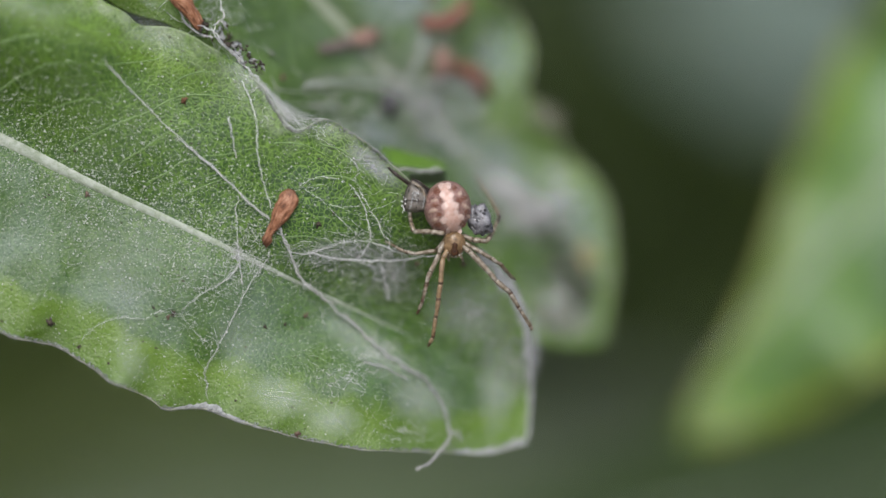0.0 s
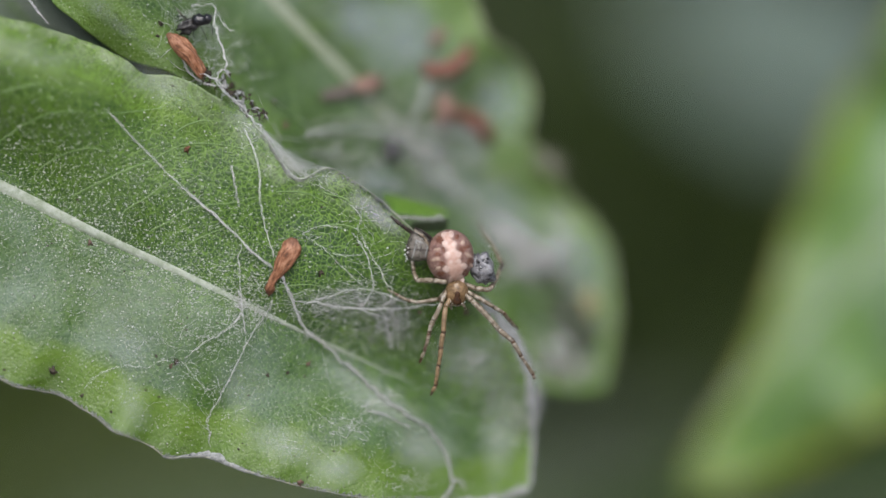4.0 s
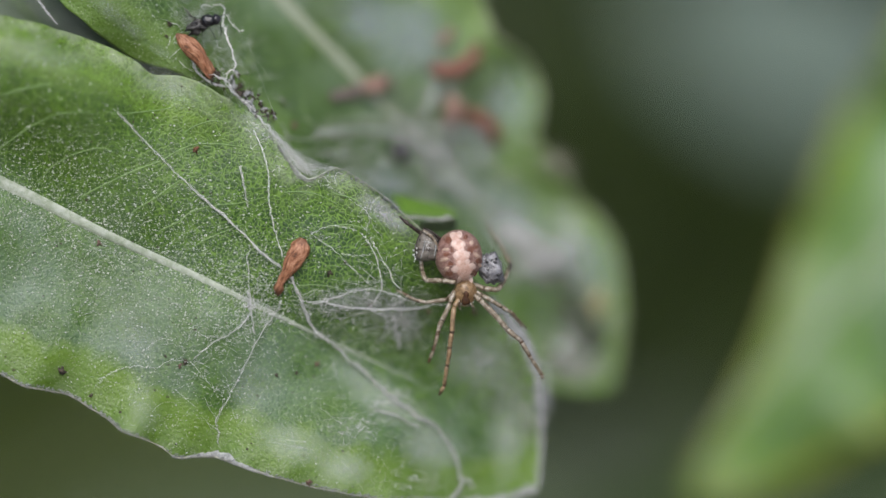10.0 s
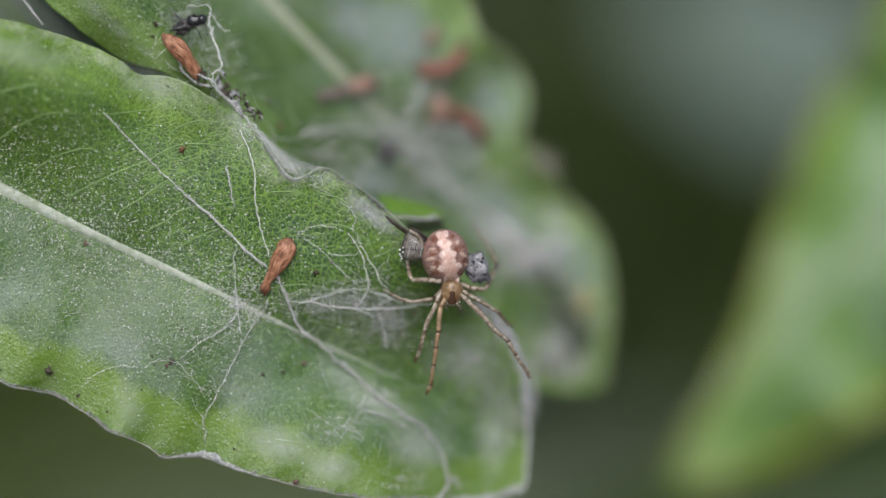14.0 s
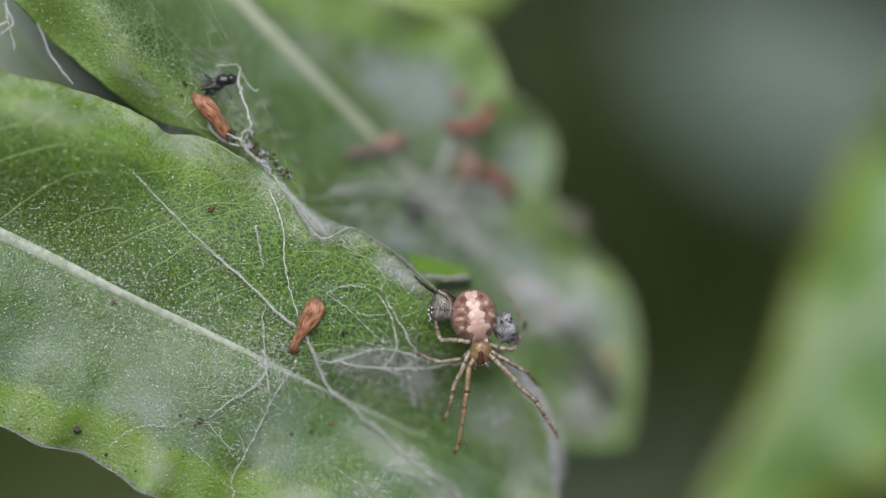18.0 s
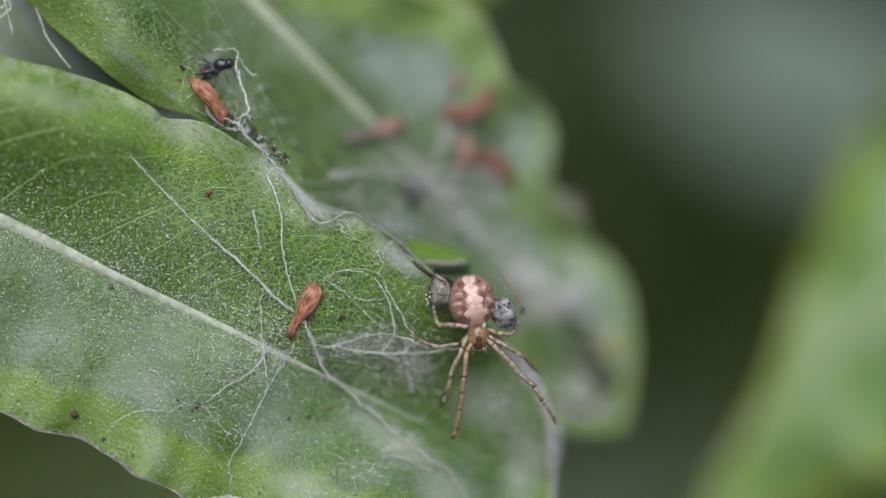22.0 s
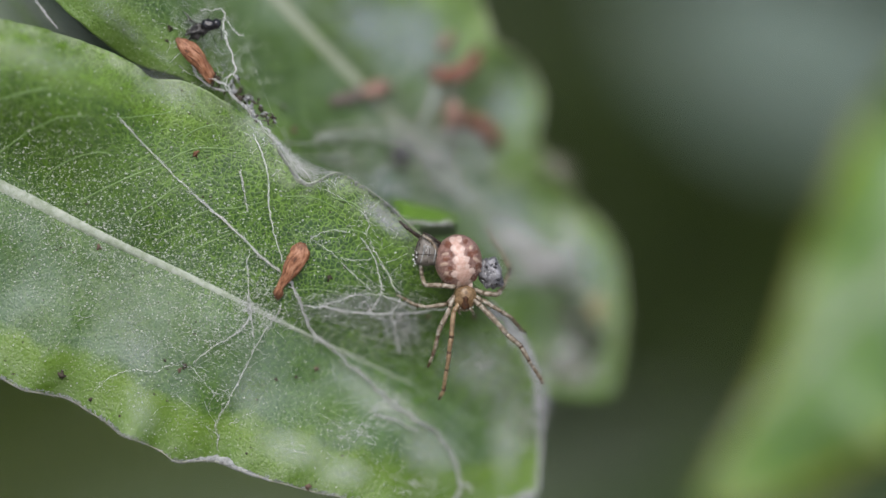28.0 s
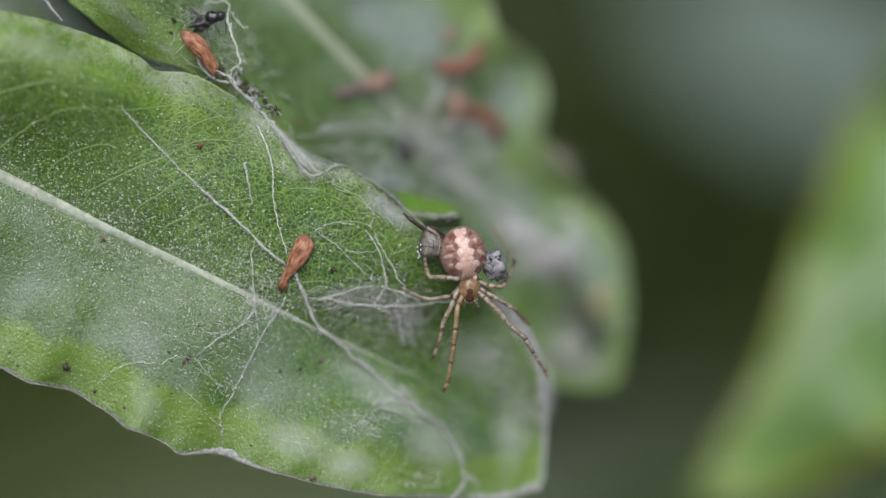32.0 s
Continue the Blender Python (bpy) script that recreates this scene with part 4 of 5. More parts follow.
for ob, (ca, cb), sd in ((p1, (758, 443), 1), (p2, (868, 483), 2)):
    rr = random.Random(sd)
    wrap, spots = Geo(), Geo()
    for k in range(34):
        u = Vector((rr.gauss(0, 1), rr.gauss(0, 1), rr.gauss(0, 1))).normalized()
        v = u.cross(Vector((rr.gauss(0, 1), rr.gauss(0, 1), rr.gauss(0, 1)))).normalized()
        pts = []
        for i in range(8):
            d = u * math.cos(i * 0.3) + v * math.sin(i * 0.3)
            pts.append(at(ca, cb, 0.05 if sd == 1 else 0.3) + Vector((d.x * 20 * Q, d.y * (22.5 if sd == 1 else 17.5) * Q, d.z * 26 * Q)))
        wrap.tube(pts, rr.uniform(0.12, 0.30) * Q, 3)
    for k in range(14):
        spots.blob(at(ca + rr.uniform(-15, 15), cb + rr.uniform(-20, 20), (0.05 if sd == 1 else 0.3) - 0.4), (rr.uniform(1.5, 3.5) * Q, 1.5 * Q, rr.uniform(1.5, 3) * Q), (0, 0, 0), 6, 4, 0.4, k)
    part("silk_wrap", wrap, SILK, ob, "white silk threads")
    part("dark_spots", spots, BLACK, ob, kind="stuff")


# ---- dry scraps ----
def bud_scale(points, widths, material, label, leaf, lift, seed, curl=0.6):
    """A dry rolled scale: a curled strip along the points of the plan."""
    line = spline([leaf.over(a, b, lift + dl) for a, b, dl in points], 7)
    rows, n = [], len(line)
    for i, p in enumerate(line):
        d = (line[min(i + 1, n - 1)] - line[max(i - 1, 0)]).normalized()
        side = d.cross(Vector((0, 1, 0))).normalized()
        k = i / (n - 1)
        half = np.interp(k, np.linspace(0, 1, len(widths)), widths) * Q
        row = []
        for j in range(13):
            v = j / 6 - 1
            th = v * 1.75
            wr = 1 + 0.30 * noise.noise(Vector((k * 4 + seed, v * 2.6, seed))) + 0.14 * noise.noise(Vector((k * 11, v * 7 + seed, seed)))
            th += 0.5 * noise.noise(Vector((k * 3, seed, 0.3)))
            row.append(p + side * math.sin(th) * half * wr + Vector((0, -1, 0)) * (math.cos(th) - 0.2) * half * curl * wr)
        rows.append(row)
    uv = [[(i / (n - 1) * 4, j / 12) for j in range(13)] for i in range(n)]
    ob = thing("bud_scale", Geo().sheet(rows, 0.03, uv), material, label, "dry scrap", line[n // 2])
    # creases along its back, their fold shade laid on as dark lines
    for j, lo, hi in ((4, 0.20, 0.70), (8, 0.30, 0.88)):
        pts = [rows[i][j] + Vector((0, -0.004, 0)) for i in range(int(lo * n), int(hi * n))]
        part("crease", Geo().tube(pts, lambda k: (0.15 + 0.45 * math.sin(math.pi * k)) * Q, 5), CREASE, ob, "crease shade brown")
    part("broken_end", Geo().crumb(line[-1], widths[-1] * 0.8 * Q, seed), CREASE, ob, "dark broken end")
    return ob


bud_scale([(536, 430, 0.05), (527, 455, 0.15), (511, 483, 0.15), (496, 507, 0.08), (491, 529, 0.02)], [6, 15, 17.5, 17, 15, 11, 8, 7, 10, 5], SCALE, "rolled orange-brown dry bud scale caught on silk", FRONT, 0.1, 1.0)
bud_scale([(312, 68, 0.1), (330, 84, 0.2), (350, 105, 0.2), (372, 136, 0.1), (380, 142, 0.0)], [3, 10, 15, 15, 12, 11, 10, 4], SCALE, "twisted orange-brown dry bud scale on the leaf edge", BACK, 0.9, 2.0)
bud_scale([(585, 180, 0), (620, 172, 0.2), (645, 164, 0.3)], [8, 11, 9], mottled("grey scrap", (0.10, 0.08, 0.07), (0.22, 0.18, 0.16), 2.0, 0.7), "grey dry scrap on the leaf", BACK, 0.3, 3.0)
bud_scale([(640, 165, 0.1), (665, 158, 0.3), (690, 152, 0.1)], [10, 17, 12], SCALE_PALE, "pale tan dry bud scale on the leaf", BACK, 0.4, 4.0)
bud_scale([(762, 124, 0.2), (785, 134, 0.4), (815, 128, 0.5), (838, 108, 0.4), (845, 84, 0.2)], [10, 14, 15, 13, 8], SCALE_OLD, "curved rust-red dry bud scale on the leaf", BACK, 0.4, 5.0)
bud_scale([(800, 175, 0.2), (802, 200, 0.4), (795, 232, 0.2)], [10, 18, 12], SCALE_PALE, "pale dry bud scale in silk", BACK, 0.4, 6.0)
bud_scale([(818, 208, 0.2), (848, 218, 0.4), (872, 240, 0.4), (882, 262, 0.1)], [10, 14, 14, 9], SCALE_OLD, "rust-red dry bud scale on the leaf", BACK, 0.3, 7.0)
bud_scale([(805, 62, 0.1), (790, 72, 0.2), (778, 92, 0.1)], [6, 9, 6], SCALE_PALE, "small dry bud scale on the leaf", BACK, 0.2, 8.0)

husk = BACK.over(706, 277, 0.4)
thing("seed_husk", Geo().blob(husk, (20 * Q, 12 * Q, 24 * Q), (0, 20, 0), 18, 12, 0.4, 2.0), BLACK, "dark dried husk held in silk", "dry scrap", husk)
# flat dark blob stands in for a hole seen as dark in the leaf
gap = BACK.over(1010, 592, 0.2)
thing("leaf_patch", Geo().blob(gap, (60 * Q, 4 * Q, 56 * Q), (0, 20, 0), 18, 10, 0.4, 6.0), mottled("dark hole filler", (0.035, 0.045, 0.028), (0.07, 0.085, 0.055), 1.0, 0.9), "dark blob standing in for a hole near the leaf tip", "leaf scar", gap)
tan = BACK.over(1050, 545, 0.1)
thing("leaf_patch", Geo().blob(tan, (22 * Q, 5 * Q, 30 * Q), (0, 10, 0), 14, 10, 0.4, 7.0), mottled("tan scar", (0.20, 0.20, 0.09), (0.34, 0.30, 0.15), 1.0, 0.8), "tan dry patch near the leaf tip", "leaf scar", tan)

# dead fly caught where the leaves meet
fy = at(350, 54, 0.4)
fly = thing("dead_fly", Geo().blob(fy, (21 * Q, 11 * Q, 10 * Q), (0, -24, 0), 20, 14, 0.9, 1.0), mottled("dusty black body", (0.008, 0.008, 0.009), (0.10, 0.095, 0.09), 6.0, 0.5, 0.5, 3.0, 0.9), "small black dead fly tangled in silk", "fly", fy)
part("thorax", Geo().blob(at(368, 44, 0.25), (12 * Q, 10 * Q, 10 * Q), (0, 20, 0), 16, 12, 0.6, 3.0), BLACK, fly)
part("head", Geo().blob(at(383, 42, 0.2), (8.5 * Q, 8 * Q, 9 * Q), (0, 0, 0), 14, 10, 0.3, 2.0), BLACK, fly)
rr = random.Random(5)
for k, (da, db) in enumerate(((-26, 12), (-32, -10), (-4, 22), (18, 24), (38, -14), (30, 18))):
    a, b = 362 + da * 0.4, 48 + db * 0.3
    part("leg", Geo().tube(spline([at(a, b, 0.3), at(a + da * 0.35 + rr.uniform(-6, 6), b + db * 0.2 - 6, 0.05), at(a + da * 0.6, b + db * 0.7, 0.3), at(a + da * 0.7 + rr.uniform(-5, 5), b + db, 0.5)], 4), 0.8 * Q, 5), BLACK, fly)
wing = [[at(346 - 24 * u + 3 * v, 44 - 26 * u + v * 7 * math.sin(math.pi * (0.15 + 0.8 * u)), 0.35 + 0.2 * u * v) for v in (-1, 0, 1)] for u in (0, 0.25, 0.5, 0.75, 1)]
part("wing", Geo().sheet(wing, 0.008), mottled("dusty wing", (0.10, 0.11, 0.08), (0.26, 0.27, 0.22), 4.0, 0.35), fly, "dull clear wing")
hair = Geo()
for k in range(90):
    d = Vector((rr.gauss(0, 1), rr.gauss(0, 1), rr.gauss(0, 1))).normalized()
    c = at(rr.uniform(335, 385), rr.uniform(38, 60), 0.35)
    hair.tube([c, c + d * rr.uniform(8, 16) * Q], [0.35 * Q, 0.15 * Q], 3)
part("bristles", hair, BLACK, fly, kind="stuff")

crumbs = ((346, 272, 7, FRONT, SCALE), (109, 663, 8, FRONT, GRIT), (583, 491, 6.5, FRONT, GRIT), (175, 438, 6, FRONT, SCALE_PALE), (560, 652, 6, FRONT, SCALE_PALE),
          (524, 668, 4, FRONT, GRIT), (488, 672, 4, FRONT, GRIT), (327, 648, 6, FRONT, GRIT), (318, 655, 4, FRONT, SCALE_PALE), (160, 707, 4, FRONT, GRIT),
          (212, 737, 3, FRONT, GRIT), (292, 638, 3, FRONT, GRIT), (545, 862, 7, FRONT, SCALE_PALE), (610, 472, 3, FRONT, GRIT), (682, 566, 3, FRONT, GRIT),
          (425, 160, 8, BACK, GRIT), (440, 172, 7, BACK, GRIT), (412, 145, 6, BACK, GRIT), (462, 195, 6, BACK, GRIT), (480, 222, 5, BACK, GRIT), (500, 188, 6, BACK, GRIT),
          (520, 232, 8, BACK, SCALE_PALE), (838, 560, 6, FRONT, SCALE_PALE), (757, 561, 5, FRONT, SCALE_PALE), (655, 548, 5, FRONT, SCALE_PALE), (300, 50, 6, BACK, GRIT), (295, 72, 4, BACK, GRIT))
for i, (a, b, r, leaf, material) in enumerate(crumbs):
    r *= 0.8
    c = leaf.over(a, b, r * Q * 0.3)
    bits = Geo().blob(c, (r * Q * 0.9, r * 0.5 * Q, r * 0.65 * Q), (0, i * 37, 0), 12, 9, 2.3, i * 1.7)
    thing("crumb", bits, material, "brown crumb of plant litter on the leaf" if material in (SCALE, SCALE_PALE) else "dark crumb of frass on the leaf", "crumb", c, "crumbs on the leaves")


# ---- silk ----
def strand(points, r, material, label, leaf=FRONT, fuzz=0, seed=0, wob=0.35):
    """A silk strand along the plan; each point gives its lift over the leaf. fuzz: fine fibres along it."""
    line = spline([leaf.over(a, b, l) if leaf else at(a, b, l) for a, b, l in points], 16)
    n = len(line)
    kink = (r * 0.9 + (2.6 if wob > 0.2 else 0)) * Q
    line = [p + Vector((noise.noise(p * 4.7), 0.5 * noise.noise(p * 2.7 + Vector((5, 0, 0))), noise.noise(p * 4.9 + Vector((0, 9, 0))))) * kink + Vector((noise.noise(p * 15.0), 0, noise.noise(p * 15.0 + Vector((0, 4, 7))))) * (1.6 * Q if wob > 0.2 else 0) for p in line]
    r = r * (0.20 if r < 2.3 else 0.30)
    fuzz = int(fuzz * 2.6)
    rad = [r * Q * max(0.22, (0.80 if wob > 0.2 else 1.0) + 2.6 * wob * noise.noise(Vector((i * 0.6, seed, 2.2))) + 2.0 * wob * max(0, noise.noise(Vector((i * 1.7, seed, 8.2))))) for i in range(n)]
    # a cord of several loosely twisted filaments
    rr, g = random.Random(seed + 500), Geo()
    count = 1 if r < 0.33 or wob < 0.2 else (2 if r < 0.7 else 5)
    for k in range(count):
        ph, turn, own = k * 2.4 + seed, rr.uniform(0.25, 0.6), []
        for i, p in enumerate(line):
            d = (line[min(i + 1, n - 1)] - line[max(i - 1, 0)]).normalized()
            side = d.cross(Vector((0, 1, 0))).normalized()
            spread = r * Q * (0.95 if count > 1 else 0) * (0.6 + 0.9 * abs(noise.noise(Vector((i * 0.3, k * 7.0, seed)))))
            own.append(p + (side * math.cos(ph + turn * i) + Vector((0, 1, 0)) * math.sin(ph + turn * i)) * spread)
        share = 1.0 if count == 1 else (0.62 if count == 2 else 0.42)
        g.tube(own, [x * share for x in rad], 5)
    ob = thing("silk_strand", g, material, label, "silk", line[0], "silk strands")
    if fuzz:
        rr, g = random.Random(seed), Geo()
        for k in range(fuzz):
            i = rr.randrange(n - 1)
            j = min(n - 1, i + rr.randint(3, 12))
            off = Vector((rr.uniform(-1, 1), rr.uniform(-0.8, 0.3), rr.uniform(-1, 1))) * max(r, 0.8) * Q * rr.choice((1.2, 2.0, 3.0, 5.0))
            g.tube([line[i], line[(i + j) // 2] + off, line[j]], rr.uniform(0.06, 0.15) * Q, 3)
            if rr.random() < 0.3:
                c = line[i] + off * 0.6
                g.crumb(c, rr.uniform(0.5, 1.5) * Q, rr.random())
        part("fuzz", g, SILK, ob, kind="stuff")
    return ob


strand([(208, 205, 0.02), (245, 245, 0.08), (300, 303, 0.10), (350, 350, 0.12), (410, 402, 0.2), (455, 447, 0.25), (497, 482, 0.2)], 1.7, SILK, "long taut white silk strand with dust", FRONT, 60, 1)
strand([(350, 350, 0.12), (410, 402, 0.2), (455, 447, 0.35), (497, 482, 0.2)], 2.4, SILK_DULL, "dusty doubled silk strand", FRONT, 70, 2)
strand([(448, 238, 0.05), (462, 268, 0.25), (474, 312, 0.3), (476, 365, 0.35), (484, 410, 0.35), (500, 462, 0.2)], 2.6, SILK, "smooth thick white silk strand", FRONT, 12, 3, 0.15)
strand([(500, 478, 0.15), (518, 505, 0.2), (534, 545, 0.25), (548, 580, 0.3), (580, 612, 0.4)], 4.2, SILK_DULL, "thick matted grey silk strand", FRONT, 110, 4)
strand([(580, 612, 0.4), (620, 645, 0.3), (660, 680, 0.2), (700, 718, 0.2), (740, 745, 0.2), (780, 775, 0.2), (803, 815, 0.2), (815, 850, 0.2), (840, 870, 0.1)], 4.6, SILK_DULL, "thick matted grey silk strand to the tip", FRONT, 120, 5)
strand([(815, 850, 0.2), (812, 870, 0.3), (795, 895, 0.4), (772, 918, 0.3), (755, 925, 0.1)], 5, SILK_DULL, "grey silk tuft below the edge", FRONT, 60, 6)
strand([(665, 735, 0.1), (700, 745, 0.2), (740, 765, 0.15)], 3, SILK_DULL, "short grey silk strand", FRONT, 30, 7)
strand([(532, 540, 0.3), (575, 545, 0.5), (615, 552, 0.6), (660, 555, 0.7), (710, 556, 0.8), (760, 550, 0.9), (800, 545, 1.2)], 1.4, SILK_DULL, "grey silk line leading to the spider", FRONT, 90, 8)
strand([(560, 545, 0.3), (600, 532, 0.5), (645, 520, 0.6), (690, 527, 0.8), (740, 546, 0.9), (790, 538, 1.1)], 0.7, SILK_DULL, "fine grey silk line", FRONT, 40, 9)
strand([(385, 800, 0.0), (387, 775, 0.1), (382, 752, 0.15), (398, 722, 0.2), (420, 680, 0.25), (440, 640, 0.25), (458, 605, 0.25), (485, 565, 0.2), (500, 540, 0.2)], 2.0, SILK_DULL, "pale silk strand up from the leaf edge", FRONT, 50, 10)
strand([(165, 695, 0.02), (195, 668, 0.1), (235, 655, 0.1), (275, 658, 0.1), (302, 645, 0.12), (340, 652, 0.1), (362, 680, 0.1), (385, 700, 0.1)], 1.2, SILK, "fine white silk thread on the leaf", FRONT, 14, 11)
strand([(340, 645, 0.1), (362, 625, 0.2), (400, 602, 0.2), (430, 580, 0.2), (442, 555, 0.2), (438, 520, 0.2)], 1.9, SILK_DULL, "dusty silk strand with crumbs", FRONT, 50, 12)
strand([(442, 440, 0.05), (438, 470, 0.1), (440, 510, 0.1), (445, 560, 0.15), (448, 600, 0.05)], 1.4, SILK, "fine white silk thread", FRONT, 30, 13)
strand([(425, 298, 0.05), (430, 320, 0.1), (432, 345, 0.1), (440, 375, 0.03)], 2.2, SILK_DULL, "short fuzzy silk thread", FRONT, 40, 14)
strand([(548, 424, 0.1), (575, 440, 0.2), (602, 462, 0.25), (630, 490, 0.25), (660, 518, 0.3)], 0.9, SILK, "fine white silk thread", FRONT, 14, 15)
strand([(548, 424, 0.1), (570, 412, 0.1), (600, 408, 0.1), (630, 415, 0.05)], 1.1, SILK, "fine white silk thread", FRONT, 10, 16)
strand([(602, 461, 0.25), (630, 461, 0.25), (655, 458, 0.2)], 0.9, SILK, "fine white silk thread", FRONT, 8, 17)
strand([(640, 420, 0.1), (652, 440, 0.3), (665, 462, 0.4), (672, 490, 0.5), (676, 515, 0.6), (664, 540, 0.6), (650, 556, 0.6)], 1.0, SILK, "kinked white silk thread", FRONT, 46, 18)
strand([(655, 425, 0.1), (668, 455, 0.4), (688, 485, 0.6), (700, 512, 0.7), (710, 522, 0.8), (702, 540, 0.8), (690, 556, 0.7)], 1.0, SILK, "kinked white silk thread", FRONT, 40, 19)
strand([(655, 558, 0.6), (668, 562, 0.6), (684, 568, 0.5)], 1.6, SILK, "short white silk thread", FRONT, 10, 20)
strand([(690, 560, 0.6), (700, 580, 0.6), (704, 605, 0.5), (708, 625, 0.3)], 2.0, SILK_DULL, "hanging tuft of silk", FRONT, 70, 21)
strand([(560, 330, 0.05), (600, 350, 0.05), (650, 385, 0.05), (650, 420, 0.1)], 0.7, SILK, "fine white silk thread on the leaf", FRONT, 8, 22)
# where the leaves meet
strand([(398, 22, 0.5), (396, 45, 0.2), (404, 75, 0.1), (412, 110, 0.1), (416, 125, 0.1), (402, 140, 0.3)], 3.2, SILK, "thick white silk cord by the dead fly", None, 90, 23)
strand([(402, 140, 0.3), (400, 155, 0.4), (415, 172, 0.4), (432, 190, 0.4), (455, 212, 0.4), (478, 238, 0.4), (492, 254, 0.5)], 2.5, SILK, "thick white silk cord along the leaf edge", None, 110, 24)
strand([(478, 238, 0.4), (505, 268, 0.5), (530, 292, 0.5), (560, 304, 0.5), (590, 305, 0.6)], 0.8, SILK, "white silk thread along the leaf edge", None, 24, 30)
strand([(398, 22, 0.5), (385, 16, 0.3), (370, 18, 0.3), (355, 16, 0.6)], 1.8, SILK_DULL, "dark dusty silk thread", None, 30, 25)
strand([(340, 100, 0.3), (345, 128, 0.4), (365, 150, 0.5), (400, 160, 0.4)], 3.0, SILK_DULL, "matted silk under the scale", None, 90, 26)
strand([(372, 140, 0.2), (395, 148, 0.2), (420, 176, 0.3), (452, 206, 0.3)], 2.4, SILK_DULL, "matted dusty silk on the edge", None, 90, 28)
strand([(398, 30, 0.4), (420, 60, 0.4), (432, 62, 0.5)], 1.2, SILK_DULL, "short dusty silk thread", None, 20, 29)
rr = random.Random(9)
for i in range(80):
    k = rr.random()
    a, b, r = 380 + 105 * k + rr.gauss(0, 9), 142 + 82 * k + rr.gauss(0, 8) - 8, rr.uniform(1.2, 4.2)
    c = at(a, b, 0.5 + rr.uniform(-0.2, 0.3))
    bits = Geo().blob(c, (r * Q * rr.uniform(0.8, 1.8), r * 0.7 * Q, r * Q * rr.uniform(0.4, 0.9)), (i * 13, i * 37, 0), 9, 6, 2.3, i * 2.1)
    thing("crumb", bits, GRIT if rr.random() < 0.65 else FELT,
          "crumb of frass held in silk", "crumb", c, "crumbs on the leaves")
strand([(700, 390, 2.4), (740, 394, 2.3), (800, 396, 2.6)], 5.5, SILK_DULL, "grey silk edge above the gap", None, 30, 27)
for i, (a0, b0, a1, b1) in enumerate(((215, -118, 345, 30), (300, -125, 400, 20), (345, 30, 330, 62), (398, 22, 480, 150), (430, 60, 492, 226), (250, -60, 330, 60), (398, 22, 300, -20),
                                       (355, 16, 340, -40), (330, -120, 400, 20))):
    strand([(a0, b0, 0.05), ((a0 + a1) / 2, (b0 + b1) / 2 + 3, 0.15), (a1, b1, 0.1)], 0.5, SILK, "hair-fine silk thread between the leaves", None, 0, 40 + i, 0.15)
for k, points in enumerate((((-52, -140, 0.6), (-50, -109, 0.5), (-46, -62, 0.4), (-39, -38, 0.4), (-32, 19, 0.2)), ((-22, -150, 0.6), (-17, -109, 0.5), (-14, -66, 0.4), (0, -9, 0.4)),
                            ((-52, -36, 0.4), (-34, -50, 0.4), (-14, -62, 0.4)), ((38, -60, 0.8), (50, -30, 0.7), (65, 5, 0.6), (104, 52, 0.3)), ((-20, -90, 0.5), (-4, -58, 0.5), (-26, -36, 0.5)))):
    strand(points, 0.5, SILK, "beaded white silk thread across the shaded gap", None, 40, 60 + k)
# out of focus silk over the leaf behind
for i, pts in enumerate((((555, 245, 0.3), (610, 238, 0.6), (670, 240, 0.7), (730, 255, 0.7), (790, 275, 0.6)), ((730, 250, 0.6), (755, 205, 0.6), (775, 150, 0.5)), ((700, 215, 0.4), (735, 245, 0.6), (780, 290, 0.6)),
                         ((745, 240, 0.5), (800, 235, 0.8), (870, 250, 0.4)), ((760, 320, 0.4), (790, 330, 0.7), (830, 360, 0.5)), ((900, 500, 0.3), (950, 470, 0.7), (1010, 440, 0.4)), ((930, 440, 0.3), (985, 470, 0.6), (1030, 520, 0.3)))):
    strand(pts, 6.0, SILK if i in (0, 1, 3, 5) else SILK_DULL, "grey silk matted over the leaf behind", BACK, 60, 70 + i)


def tangle(name, leaf, spots, count, lift, label, seed, r=(0.3, 0.55), span=90):
    """Loose fine threads; each starts and ends on the leaf."""
    rr, g = random.Random(seed), Geo()
    for k in range(count):
        a, b, ra, rb = rr.choice(spots)
        x, y = a + rr.gauss(0, ra), b + rr.gauss(0, rb)
        th, ln = rr.uniform(0, 6.28), rr.uniform(0.25, 1.0) * span
        x2, y2 = x + math.cos(th) * ln, y + math.sin(th) * ln * 0.7
        h = rr.uniform(0.2, 1) * lift
        if not (leaf.inside(x, y) and leaf.inside(x2, y2)):
            continue
        mid = ((x + x2) / 2 + rr.gauss(0, 5), (y + y2) / 2 + rr.gauss(0, 5))
        pts = spline([leaf.over(x, y, 0.02), leaf.over(*mid, h), leaf.over(x2, y2, 0.02)], 4)
        g.tube(pts, rr.uniform(*r) * Q, 3)
        if rr.random() < 0.5:
            g.crumb(pts[rr.randrange(len(pts))], rr.uniform(0.6, 1.5) * Q, rr.random())
    return thing(name, g, SILK, label, "silk", leaf.over(spots[0][0], spots[0][1]), kind="stuff")


